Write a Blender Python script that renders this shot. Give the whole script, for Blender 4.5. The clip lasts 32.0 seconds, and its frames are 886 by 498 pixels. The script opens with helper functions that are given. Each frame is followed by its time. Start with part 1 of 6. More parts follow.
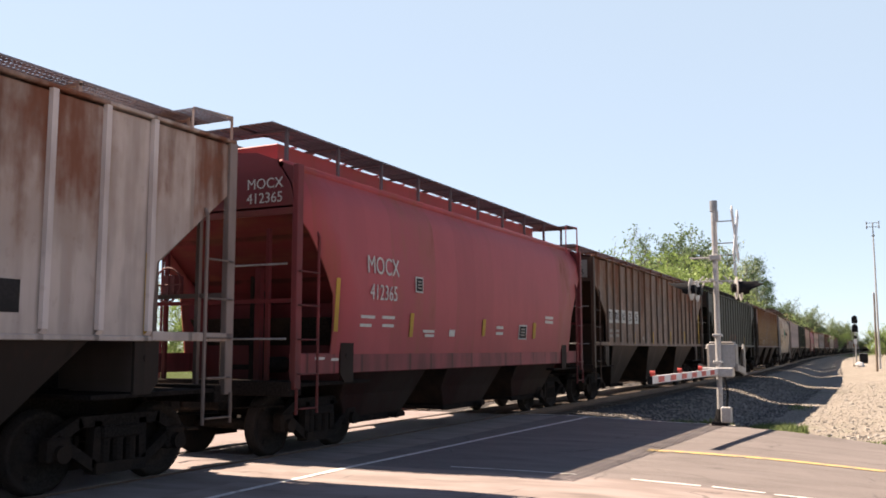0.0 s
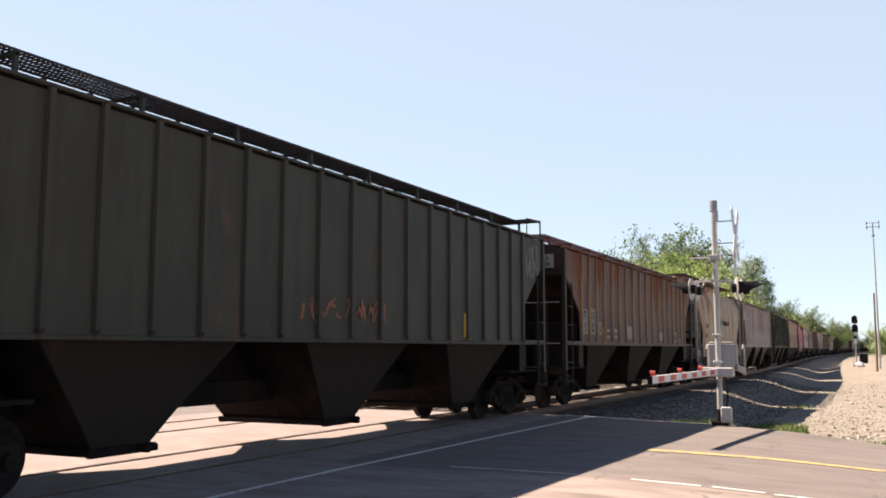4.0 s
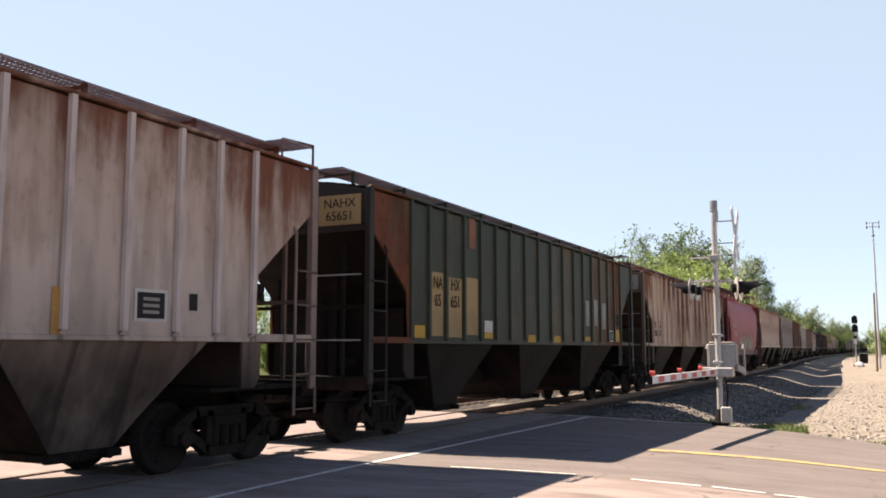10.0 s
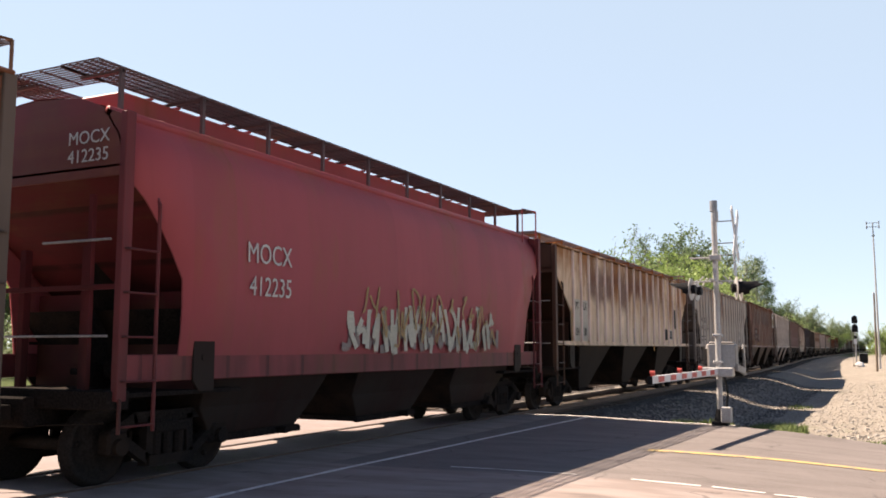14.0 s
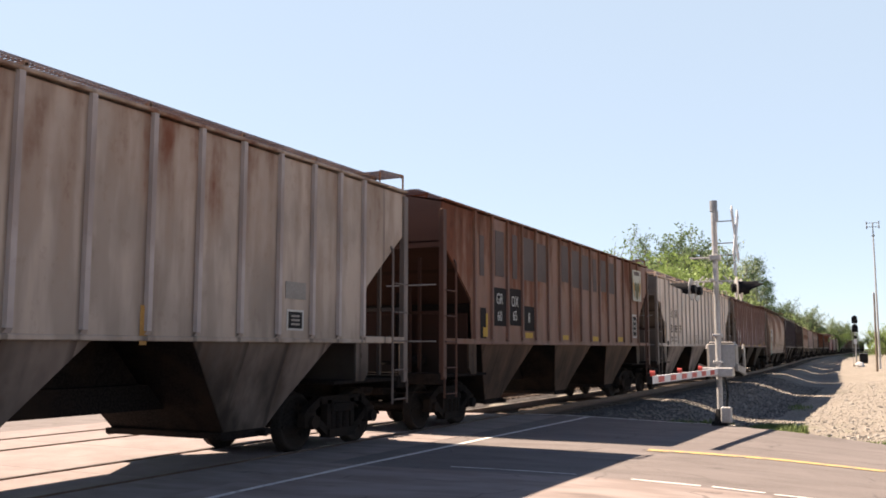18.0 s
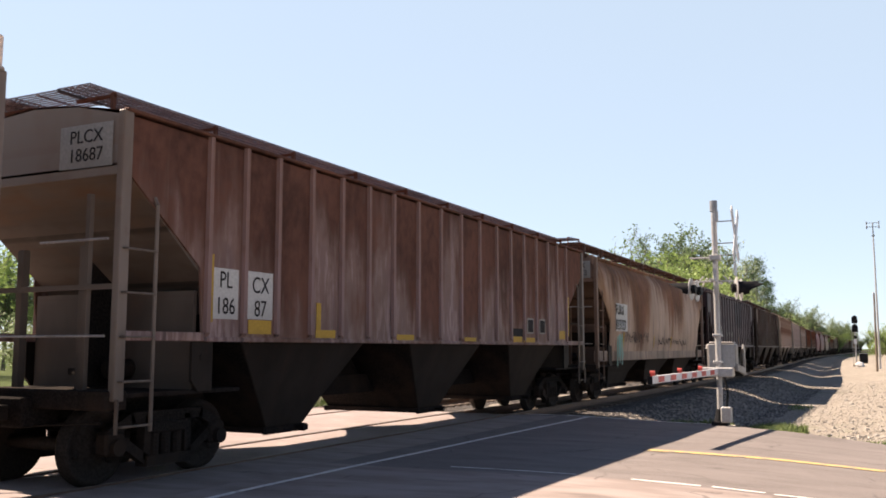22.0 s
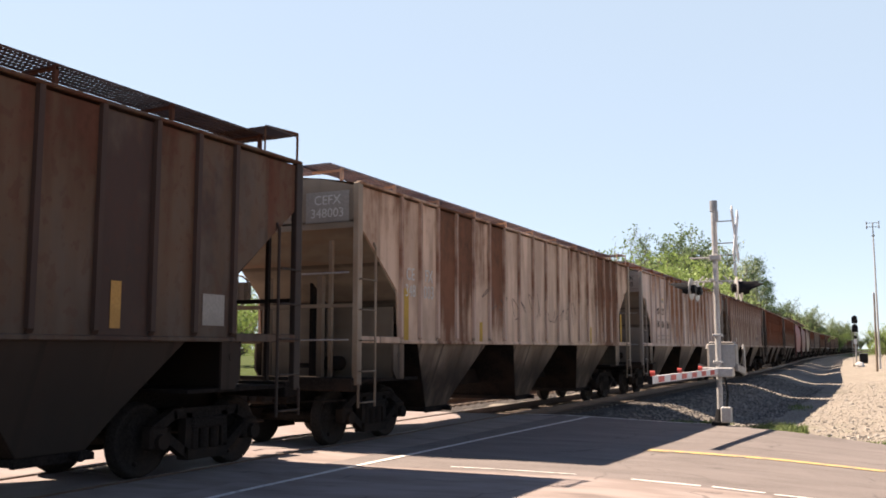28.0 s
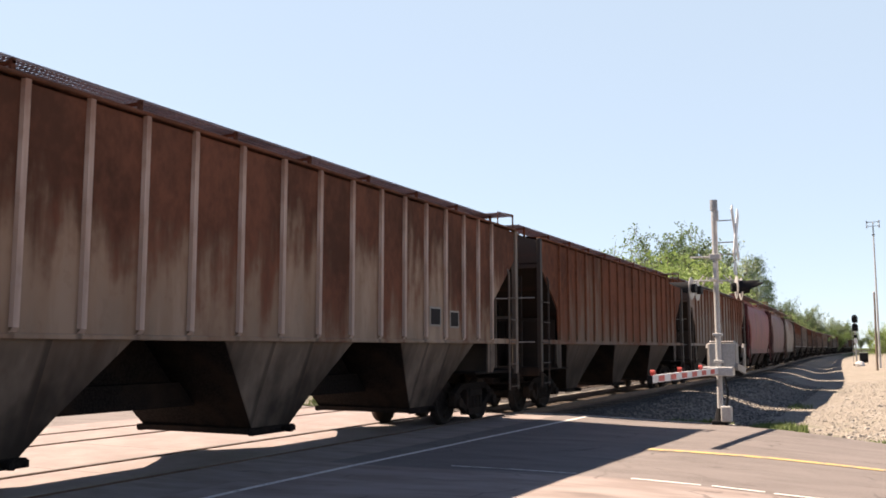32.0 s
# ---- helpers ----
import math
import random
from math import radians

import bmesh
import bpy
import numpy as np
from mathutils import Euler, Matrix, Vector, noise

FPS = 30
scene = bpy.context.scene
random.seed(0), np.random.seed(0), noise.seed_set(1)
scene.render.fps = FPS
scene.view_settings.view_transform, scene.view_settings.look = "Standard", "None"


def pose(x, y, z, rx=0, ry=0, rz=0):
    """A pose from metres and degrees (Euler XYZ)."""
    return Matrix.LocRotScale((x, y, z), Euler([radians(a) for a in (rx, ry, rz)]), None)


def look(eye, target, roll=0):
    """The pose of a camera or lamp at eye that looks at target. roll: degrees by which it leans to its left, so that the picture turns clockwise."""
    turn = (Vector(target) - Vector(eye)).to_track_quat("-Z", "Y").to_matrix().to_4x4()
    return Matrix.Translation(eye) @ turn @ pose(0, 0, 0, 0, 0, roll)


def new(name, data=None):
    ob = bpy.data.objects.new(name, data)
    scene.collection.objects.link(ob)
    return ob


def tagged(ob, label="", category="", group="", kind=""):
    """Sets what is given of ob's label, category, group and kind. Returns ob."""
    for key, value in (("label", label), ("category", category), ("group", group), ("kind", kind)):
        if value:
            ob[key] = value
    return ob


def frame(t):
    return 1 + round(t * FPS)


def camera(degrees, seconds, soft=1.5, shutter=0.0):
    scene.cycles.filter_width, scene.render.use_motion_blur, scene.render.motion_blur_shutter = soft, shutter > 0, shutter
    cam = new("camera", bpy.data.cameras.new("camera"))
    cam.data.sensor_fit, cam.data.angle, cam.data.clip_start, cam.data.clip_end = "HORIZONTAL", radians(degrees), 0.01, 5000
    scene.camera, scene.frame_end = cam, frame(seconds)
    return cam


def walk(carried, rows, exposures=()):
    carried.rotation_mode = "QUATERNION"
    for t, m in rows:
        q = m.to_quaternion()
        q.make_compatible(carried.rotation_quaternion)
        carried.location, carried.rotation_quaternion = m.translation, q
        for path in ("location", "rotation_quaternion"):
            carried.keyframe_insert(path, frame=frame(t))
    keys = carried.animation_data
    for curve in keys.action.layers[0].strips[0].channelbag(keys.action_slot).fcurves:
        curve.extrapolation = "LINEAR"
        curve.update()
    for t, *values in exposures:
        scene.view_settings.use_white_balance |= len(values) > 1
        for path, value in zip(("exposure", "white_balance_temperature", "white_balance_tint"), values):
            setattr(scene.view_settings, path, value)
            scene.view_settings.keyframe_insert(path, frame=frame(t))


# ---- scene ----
cam = camera(52.8, 32.0, soft=1.8)
EYE = (0.0, 0.0, 1.61)


def aim(dyaw=0.0, dpitch=0.0):
    return pose(*EYE, 90 + 6.36 + dpitch, 0, 26.4 + dyaw)


walk(cam, [(0.0, aim()), (29.5, aim()), (29.8, aim(0.05)), (30.0, aim(0.15, -0.04)), (30.3, aim(0.05, -0.04)),
           (30.6, aim(0.02, -0.05)), (32.0, aim(0.01, -0.05))], exposures=[(0.0, 1.36, 7850, 17), (32.0, 1.36, 7850, 17)])

# ---- sky and sun ----
SUN_EL = 46.0
SUN_DIR = Vector((-0.95, 0.06, 1.0)).normalized()
world = bpy.data.worlds.new("world")
scene.world = world
world.use_nodes = True
wn = world.node_tree
sky = wn.nodes.new("ShaderNodeTexSky")
sky.sky_type = "NISHITA"
sky.sun_disc = False
sky.sun_elevation = radians(SUN_EL)
sky.sun_rotation = radians(-86)
sky.air_density, sky.dust_density, sky.ozone_density = 0.65, 0.15, 2.6
# haze over the lower sky, clear towards the zenith
haze = wn.nodes.new("ShaderNodeMix")
haze.data_type = "RGBA"
height = wn.nodes.new("ShaderNodeSeparateXYZ")
wn.links.new(wn.nodes.new("ShaderNodeTexCoord").outputs["Generated"], height.inputs[0])
thick = wn.nodes.new("ShaderNodeMapRange")
thick.interpolation_type = "SMOOTHSTEP"
for k, v in (("From Min", 0.38), ("From Max", 0.56), ("To Min", 0.62), ("To Max", 0.0)):
    thick.inputs[k].default_value = v
wn.links.new(height.outputs["Z"], thick.inputs["Value"])
# it glows towards the sun and thins away from it
glow = wn.nodes.new("ShaderNodeMapRange")
glow.interpolation_type = "SMOOTHSTEP"
for k, v in (("From Min", 0.02), ("From Max", 0.75), ("To Min", 1.0), ("To Max", 0.25)):
    glow.inputs[k].default_value = v
wn.links.new(height.outputs["X"], glow.inputs["Value"])
both = wn.nodes.new("ShaderNodeMath")
both.operation = "MULTIPLY"
wn.links.new(thick.outputs[0], both.inputs[0])
wn.links.new(glow.outputs[0], both.inputs[1])
wn.links.new(both.outputs[0], haze.inputs[0])
haze.inputs[7].default_value = (4.5, 6.3, 8.3, 1)
wn.links.new(sky.outputs[0], haze.inputs[6])
wn.links.new(haze.outputs[2], wn.nodes["Background"].inputs["Color"])
wn.nodes["Background"].inputs["Strength"].default_value = 0.0665
sun = new("sun", bpy.data.lights.new("sun", "SUN"))
sun.data.energy, sun.data.angle, sun.data.color = 5.5, radians(0.5), (1.0, 0.93, 0.84)
sun.matrix_world = look(SUN_DIR * 100, (0, 0, 0))


# ---- material helpers ----
def material(name, rough=0.8, metal=0.0):
    m = bpy.data.materials.new(name)
    m.use_nodes = True
    b = m.node_tree.nodes["Principled BSDF"]
    b.inputs["Roughness"].default_value, b.inputs["Metallic"].default_value = rough, metal
    return m, m.node_tree, b


def node(t, kind, **inputs):
    n = t.nodes.new(kind)
    for k, v in inputs.items():
        s = n.inputs[k.replace("_", " ")]
        if hasattr(v, "is_output"):
            t.links.new(v, s)
        else:
            s.default_value = v
    return n


def mapped(t, scale, offset=(0, 0, 0)):
    c = t.nodes.new("ShaderNodeTexCoord")
    m = t.nodes.new("ShaderNodeMapping")
    t.links.new(c.outputs["Object"], m.inputs["Vector"])
    m.inputs["Scale"].default_value, m.inputs["Location"].default_value = scale, offset
    return m.outputs[0]


def noisy(t, vector, scale, detail=4.0, rough=0.6):
    return node(t, "ShaderNodeTexNoise", Vector=vector, Scale=scale, Detail=detail, Roughness=rough).outputs["Fac"]


def ramp(t, fac, a, b, smooth=True):
    n = node(t, "ShaderNodeMapRange", Value=fac)
    n.interpolation_type = "SMOOTHSTEP" if smooth else "LINEAR"
    n.inputs["From Min"].default_value, n.inputs["From Max"].default_value = a, b
    return n.outputs[0]


def blend(t, fac, a, b, mode="MIX"):
    n = t.nodes.new("ShaderNodeMix")
    n.data_type, n.blend_type = "RGBA", mode
    for i, v in ((0, fac), (6, a), (7, b)):
        if hasattr(v, "is_output"):
            t.links.new(v, n.inputs[i])
        elif i == 0:
            n.inputs[0].default_value = v
        else:
            n.inputs[i].default_value = (*v, 1)
    return n.outputs[2]


def maths(t, op, a, b=0.0, c=0.0):
    n = t.nodes.new("ShaderNodeMath")
    n.operation = op
    for i, v in enumerate((a, b, c)):
        if hasattr(v, "is_output"):
            t.links.new(v, n.inputs[i])
        else:
            n.inputs[i].default_value = v
    return n.outputs[0]


def bumped(t, b, height, strength, distance=0.01):
    n = node(t, "ShaderNodeBump", Height=height, Strength=strength, Distance=distance)
    t.links.new(n.outputs[0], b.inputs["Normal"])


def plain(name, colour, rough=0.6, metal=0.0, vary=0.25, scale=6.0, dirt=None, bump=0.0):
    """A surface of one colour with fine grain and larger blotches of dirt."""
    m, t, b = material(name, rough, metal)
    v = mapped(t, (1, 1, 1))
    big, fine = noisy(t, v, scale * 0.2), noisy(t, v, scale * 8, 3)
    low = tuple(c * (1 - vary) for c in colour)
    high = tuple(min(1, c * (1 + vary)) for c in colour)
    c = blend(t, ramp(t, fine, 0.3, 0.7), low, high)
    c = blend(t, ramp(t, big, 0.45, 0.7), c, dirt or tuple(x * 0.6 for x in colour))
    t.links.new(c, b.inputs["Base Color"])
    b.inputs["Specular IOR Level"].default_value = 0.03 if max(colour) < 0.1 else 0.35
    if bump:
        bumped(t, b, fine, bump)
    return m


RUST = (0.14, 0.047, 0.026)
GRIME = (0.035, 0.028, 0.024)


def paint(name, colour, rust=0.3, seed=0.0, even=0.0, rust_colour=RUST, grime=0.35, streak=0.5, patch=0.15, chip=0.15, top=0.12, runs=0.0, second=None, band=0.0, rear=0.0, heavy=None, broad=False, pale=0.0, zones=(), dull=False):
    """Weathered freight car paint: panels of slightly different tone, rust that runs down in streaks, flaking patches,
    road grime, a painted shade line at each rib.
    """
    m, t, b = material(name, 0.55)
    co = t.nodes.new("ShaderNodeTexCoord").outputs["Object"]
    sep = node(t, "ShaderNodeSeparateXYZ", Vector=co)
    y, z = sep.outputs["Y"], sep.outputs["Z"]
    # one tone for each panel between two ribs
    if even:
        along = maths(t, "MULTIPLY_ADD", y, 1 / even, 60.5)
    else:
        # wide panels at the car's middle, narrower ones towards its ends
        away = maths(t, "ABSOLUTE", y)
        count = maths(t, "MULTIPLY", away, 1 / 0.926)
        count = maths(t, "MAXIMUM", count, maths(t, "MULTIPLY_ADD", away, 1 / 0.832, 2.5 - 2.315 / 0.832))
        count = maths(t, "MAXIMUM", count, maths(t, "MULTIPLY_ADD", away, 1 / 0.724, 6.5 - 5.643 / 0.724))
        along = maths(t, "MULTIPLY_ADD", maths(t, "SIGN", y), count, 60.5)
    cell = maths(t, "FLOOR", along)
    wnz = t.nodes.new("ShaderNodeTexWhiteNoise")
    wnz.noise_dimensions = "1D"
    t.links.new(maths(t, "ADD", cell, round(seed * 37) + 0.5), wnz.inputs["W"])
    tone = wnz.outputs["Value"]
    # stretched noise for streaks that run down
    st = node(t, "ShaderNodeCombineXYZ", X=sep.outputs["X"], Y=maths(t, "ADD", maths(t, "MULTIPLY", y, 2.6), seed * 9.1),
              Z=maths(t, "MULTIPLY", z, 0.42)).outputs[0]
    s1 = noisy(t, st, 1.5, 3, 0.5)
    bl = node(t, "ShaderNodeCombineXYZ", X=seed * 5.3, Y=y, Z=maths(t, "MULTIPLY", z, 0.7)).outputs[0]
    s2 = noisy(t, bl, 0.55, 5, 0.6)
    s3 = noisy(t, st, 4.4, 5, 0.6)
    fine = noisy(t, bl, 7.0, 4, 0.6)
    up = ramp(t, z, 1.6, 4.4, False)
    low = ramp(t, z, 2.6, 0.9)
    base = blend(t, maths(t, "MULTIPLY", tone, patch * 2), colour, tuple(c * 0.55 for c in colour))
    if second:
        base = blend(t, ramp(t, maths(t, "ADD", s2, maths(t, "MULTIPLY", tone, 0.2)), 0.5, 0.62), base, second)
    base = blend(t, maths(t, "MULTIPLY", ramp(t, s1, 0.42, 0.64), streak * 0.85), base, tuple(c * 0.4 + g * 0.4 for c, g in zip(colour, GRIME)))
    if pale:
        # chalky runs where the old coat shows through
        base = blend(t, maths(t, "MULTIPLY", ramp(t, maths(t, "SUBTRACT", s3, maths(t, "MULTIPLY", up, 0.10)), 0.44, 0.60), pale), base, tuple(min(0.5, c * 2.4 + 0.04) for c in colour))
    # soot washed down in soft clouds
    soot = noisy(t, node(t, "ShaderNodeCombineXYZ", X=seed * 2.7 + 4.0, Y=y, Z=maths(t, "MULTIPLY", z, 0.55)).outputs[0], 1.15, 4, 0.55)
    base = blend(t, maths(t, "MULTIPLY", ramp(t, soot, 0.42, 0.68), 0.48 if streak > 0.2 else 0.12), base, tuple(0.42 * c + 0.3 * g for c, g in zip(colour, GRIME)))
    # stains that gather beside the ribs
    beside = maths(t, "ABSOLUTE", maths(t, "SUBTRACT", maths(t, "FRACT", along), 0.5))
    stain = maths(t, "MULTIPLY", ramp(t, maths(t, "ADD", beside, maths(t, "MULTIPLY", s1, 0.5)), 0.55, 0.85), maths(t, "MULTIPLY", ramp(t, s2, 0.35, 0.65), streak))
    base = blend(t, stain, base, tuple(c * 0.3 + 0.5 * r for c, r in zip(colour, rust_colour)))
    # shade of the next rib, painted on the panel's edge in the grime colour
    rib_shade = maths(t, "MULTIPLY", ramp(t, maths(t, "FRACT", along), 0.87, 0.945), ramp(t, s1, 0.25, 0.5))
    base = blend(t, maths(t, "MULTIPLY", rib_shade, 0.75 if streak > 0.1 else 0.0), base, tuple(0.22 * c + 0.4 * g for c, g in zip(colour, GRIME)))
    # rust: where streaks, blotches and the panel's own state agree, heavier near the roof
    wide = node(t, "ShaderNodeCombineXYZ", X=seed * 3.1, Y=y, Z=maths(t, "MULTIPLY", z, 0.12)).outputs[0]
    field = maths(t, "MULTIPLY_ADD", s1, 0.5 if broad else 0.75, rust - (0.25 if broad else 0.375))
    field = maths(t, "ADD", field, maths(t, "MULTIPLY_ADD", noisy(t, wide, 0.45, 3) if broad else s2, 1.05, -0.525))
    field = maths(t, "ADD", field, maths(t, "MULTIPLY_ADD", tone, 0.0 if broad else 0.16 if heavy else 0.4, 0.0 if broad else -0.08 if heavy else -0.2))
    for k, amount in (heavy or {}).items():
        # panels that have rusted more than their neighbours
        field = maths(t, "ADD", field, maths(t, "MULTIPLY", maths(t, "COMPARE", cell, 52.0 + k, 0.5), amount))
    slant = 0.3 + top if rust > 0.02 else 0.0
    field = maths(t, "ADD", field, maths(t, "MULTIPLY_ADD", up, slant, -0.5 * slant))
    field = maths(t, "ADD", field, maths(t, "MULTIPLY_ADD", fine, 0.24, -0.12))
    for at, wide_by, amount in zones:
        away = maths(t, "ABSOLUTE", maths(t, "SUBTRACT", maths(t, "ADD", y, maths(t, "MULTIPLY", s1, 1.2)), at + 0.6))
        field = maths(t, "ADD", field, maths(t, "MULTIPLY", ramp(t, away, wide_by, wide_by * 0.3), amount))
    if rear:
        field = maths(t, "ADD", field, maths(t, "MULTIPLY", ramp(t, y, -1.0, 7.0), rear))
    rusty = ramp(t, field, 0.24, 0.62)
    halo = ramp(t, field, 0.0, 0.38)
    base = blend(t, maths(t, "MULTIPLY", halo, 0.6), base, tuple(0.45 * c + 0.6 * r + y for c, r, y in zip(colour, rust_colour, (0.05, 0.034, 0.012))))
    rc = blend(t, ramp(t, maths(t, "ADD", maths(t, "MULTIPLY", fine, 0.3), maths(t, "MULTIPLY", s2, 0.7)), 0.36, 0.64), tuple(c * 0.5 for c in rust_colour), tuple(min(1, c * 1.35) for c in rust_colour))
    base = blend(t, maths(t, "MULTIPLY", rusty, 0.92), base, rc)
    if runs:
        # narrow rust runs that start at the roof edge and fade on the way down
        rn = node(t, "ShaderNodeCombineXYZ", X=seed, Y=maths(t, "MULTIPLY", y, 1.0), Z=maths(t, "MULTIPLY", z, 0.05)).outputs[0]
        r1 = noisy(t, rn, 3.2, 3, 0.55)
        rmask = maths(t, "MULTIPLY", ramp(t, r1, 0.56, 0.66), ramp(t, maths(t, "ADD", up, maths(t, "MULTIPLY", s2, 0.9)), 0.35, 1.1))
        wet = maths(t, "MULTIPLY", ramp(t, r1, 0.44, 0.60), ramp(t, maths(t, "ADD", up, maths(t, "MULTIPLY", s2, 0.9)), 0.2, 0.9))
        base = blend(t, maths(t, "MULTIPLY", wet, 0.6 * runs), base, (0.30, 0.165, 0.07))
        base = blend(t, maths(t, "MULTIPLY", rmask, runs), base, (0.15, 0.045, 0.022))
    if band:
        # broad brown stain below the roof edge, its foot at a different height on each panel
        foot = maths(t, "ADD", maths(t, "MULTIPLY", tone, -0.9), maths(t, "MULTIPLY", s2, -1.4))
        height = maths(t, "ADD", z, foot)
        bm = maths(t, "MULTIPLY", ramp(t, height, 1.75, 2.3), ramp(t, maths(t, "ADD", z, maths(t, "MULTIPLY", s1, 0.8)), 4.7, 4.1))
        bm = maths(t, "MULTIPLY", bm, ramp(t, maths(t, "ADD", maths(t, "MULTIPLY", s1, 0.7), maths(t, "MULTIPLY", fine, 0.4)), 0.3, 0.5))
        bm = maths(t, "MULTIPLY", bm, maths(t, "MULTIPLY", ramp(t, y, -6.2, -5.2), ramp(t, y, 3.6, 1.6)))
        base = blend(t, maths(t, "MULTIPLY", bm, band), base, tuple(0.04 * c + k * r for c, r, k in zip(colour, rust_colour, (0.5, 0.36, 0.5))))
    flake = ramp(t, fine, 0.62 - 0.12 * chip, 0.66 - 0.1 * chip)
    base = blend(t, maths(t, "MULTIPLY", flake, chip * 0.6), base, tuple(c * 0.8 for c in rust_colour))
    dirty = maths(t, "MULTIPLY", maths(t, "MULTIPLY", low, ramp(t, s2, 0.25, 0.6)), grime)
    base = blend(t, dirty, base, GRIME)
    t.links.new(base, b.inputs["Base Color"])
    rr = node(t, "ShaderNodeMapRange", Value=rusty)
    rr.inputs["To Min"].default_value, rr.inputs["To Max"].default_value = 0.55, 0.9
    t.links.new(rr.outputs[0], b.inputs["Roughness"])
    b.inputs["Specular IOR Level"].default_value = 0.03 if dull else 0.16
    bumped(t, b, maths(t, "ADD", maths(t, "MULTIPLY", fine, 0.4), maths(t, "MULTIPLY", s2, 3.0)), 0.3, 0.012)
    return m


# ---- mesh helpers ----
def bm_new():
    return bmesh.new()


def box(bm, x0, x1, y0, y1, z0, z1, bevel=0.0):
    v = [bm.verts.new((x, y, z)) for z in (z0, z1) for y in (y0, y1) for x in (x0, x1)]
    fs = [bm.faces.new([v[i] for i in q]) for q in ((0, 2, 3, 1), (4, 5, 7, 6), (0, 1, 5, 4), (2, 6, 7, 3), (0, 4, 6, 2), (1, 3, 7, 5))]
    if bevel:
        bmesh.ops.bevel(bm, geom=list({e for f in fs for e in f.edges}), offset=bevel, segments=1, affect="EDGES")


def prism(bm, pts, x0, x1, axis="x"):
    """A flat outline, given in the two other axes, made thick from x0 to x1 along the axis."""
    def at(p, d):
        return {"x": (d, p[0], p[1]), "y": (p[0], d, p[1]), "z": (p[0], p[1], d)}[axis]
    a = [bm.verts.new(at(p, x0)) for p in pts]
    b = [bm.verts.new(at(p, x1)) for p in pts]
    n = len(pts)
    faces = [bm.faces.new(a[::-1]), bm.faces.new(b)] + [bm.faces.new((a[i], a[(i + 1) % n], b[(i + 1) % n], b[i])) for i in range(n)]
    bmesh.ops.recalc_face_normals(bm, faces=faces)


def rod(bm, a, b, r, n=8, r2=None):
    a, b = Vector(a), Vector(b)
    q = (b - a).to_track_quat("Z", "Y").to_matrix()
    r2 = r if r2 is None else r2
    rings = []
    for p, rr in ((a, r), (b, r2)):
        rings.append([bm.verts.new(p + q @ Vector((rr * math.cos(2 * math.pi * i / n), rr * math.sin(2 * math.pi * i / n), 0))) for i in range(n)])
    for i in range(n):
        bm.faces.new((rings[0][i], rings[0][(i + 1) % n], rings[1][(i + 1) % n], rings[1][i]))
    bm.faces.new(rings[0][::-1])
    bm.faces.new(rings[1])


def lathe(bm, profile, axis_x=True, n=28):
    """Turns (distance along the axis, radius) about the x axis."""
    rings = []
    for d, r in profile:
        rings.append([bm.verts.new((d, r * math.cos(2 * math.pi * i / n), r * math.sin(2 * math.pi * i / n))) for i in range(n)])
    for a, b in zip(rings, rings[1:]):
        for i in range(n):
            bm.faces.new((a[i], a[(i + 1) % n], b[(i + 1) % n], b[i]))
    bm.faces.new(rings[0][::-1])
    bm.faces.new(rings[-1])


def mesh_of(name, bm, smooth=False):
    bmesh.ops.recalc_face_normals(bm, faces=bm.faces)
    me = bpy.data.meshes.new(name)
    bm.to_mesh(me)
    bm.free()
    if smooth:
        for p in me.polygons:
            p.use_smooth = True
    return me


def part(name, bm, mat, parent, label="", m=None):
    """Links a bmesh or a mesh as one object under a thing or a part; the material sits on the object, so that meshes are shared."""
    me = bm if isinstance(bm, bpy.types.Mesh) else mesh_of(name, bm)
    ob = new(name, me)
    if mat:
        if not me.materials:
            me.materials.append(mat)
        ob.material_slots[0].link = "OBJECT"
        ob.material_slots[0].material = mat
    if parent is not None:
        ob.parent = parent
    if m is not None:
        ob.matrix_basis = m
    if label:
        tagged(ob, label)
    return ob


def lettering(text, size, bold=0.0):
    cu = bpy.data.curves.new("lettering", "FONT")
    cu.body, cu.size, cu.offset, cu.extrude = text, size, bold, 0.002
    cu.resolution_u = 3
    cu.align_x, cu.align_y = "CENTER", "CENTER"
    ob = bpy.data.objects.new("lettering", cu)
    me = bpy.data.meshes.new_from_object(ob)
    bpy.data.objects.remove(ob)
    return me


ON_SIDE = Matrix(((0, 0, 1, 0), (1, 0, 0, 0), (0, 1, 0, 0), (0, 0, 0, 1)))
ON_FRONT = Matrix(((1, 0, 0, 0), (0, 0, -1, 0), (0, 1, 0, 0), (0, 0, 0, 1)))

# ---- the lie of the land ----
TRACK = -9.25
TRACK_2 = -13.55


def ease(v, a, b):
    v = min(1.0, max(0.0, (v - a) / (b - a)))
    return v * v * (3 - 2 * v)


def bend(y):
    """How far the line has swung to the left at y."""
    return -4.3 * ease(y, 45, 200)


ROAD_Y0, ROAD_Y1 = -40.0, 21.2


def road_edge(x):
    """Where the asphalt ends on the far side; it widens away from the mast."""
    return ROAD_Y1 - 0.85 * ease(x, -3.6, -2.6) - 1.9 * ease(x, -3.0, 1.5)


def road_z(x, y):
    if x > -7.2:
        return -0.012 + (0.03 - 0.012 * (min(max(y, 8), 24) - 12)) * ease(x, -7, -4) - 0.20 * ease(x, -3.2, 2) - 0.35 * ease(x, 2, 12)
    if x < -15.6:
        return -0.04 - 0.3 * ease(-x, 15.6, 30)
    return -0.012


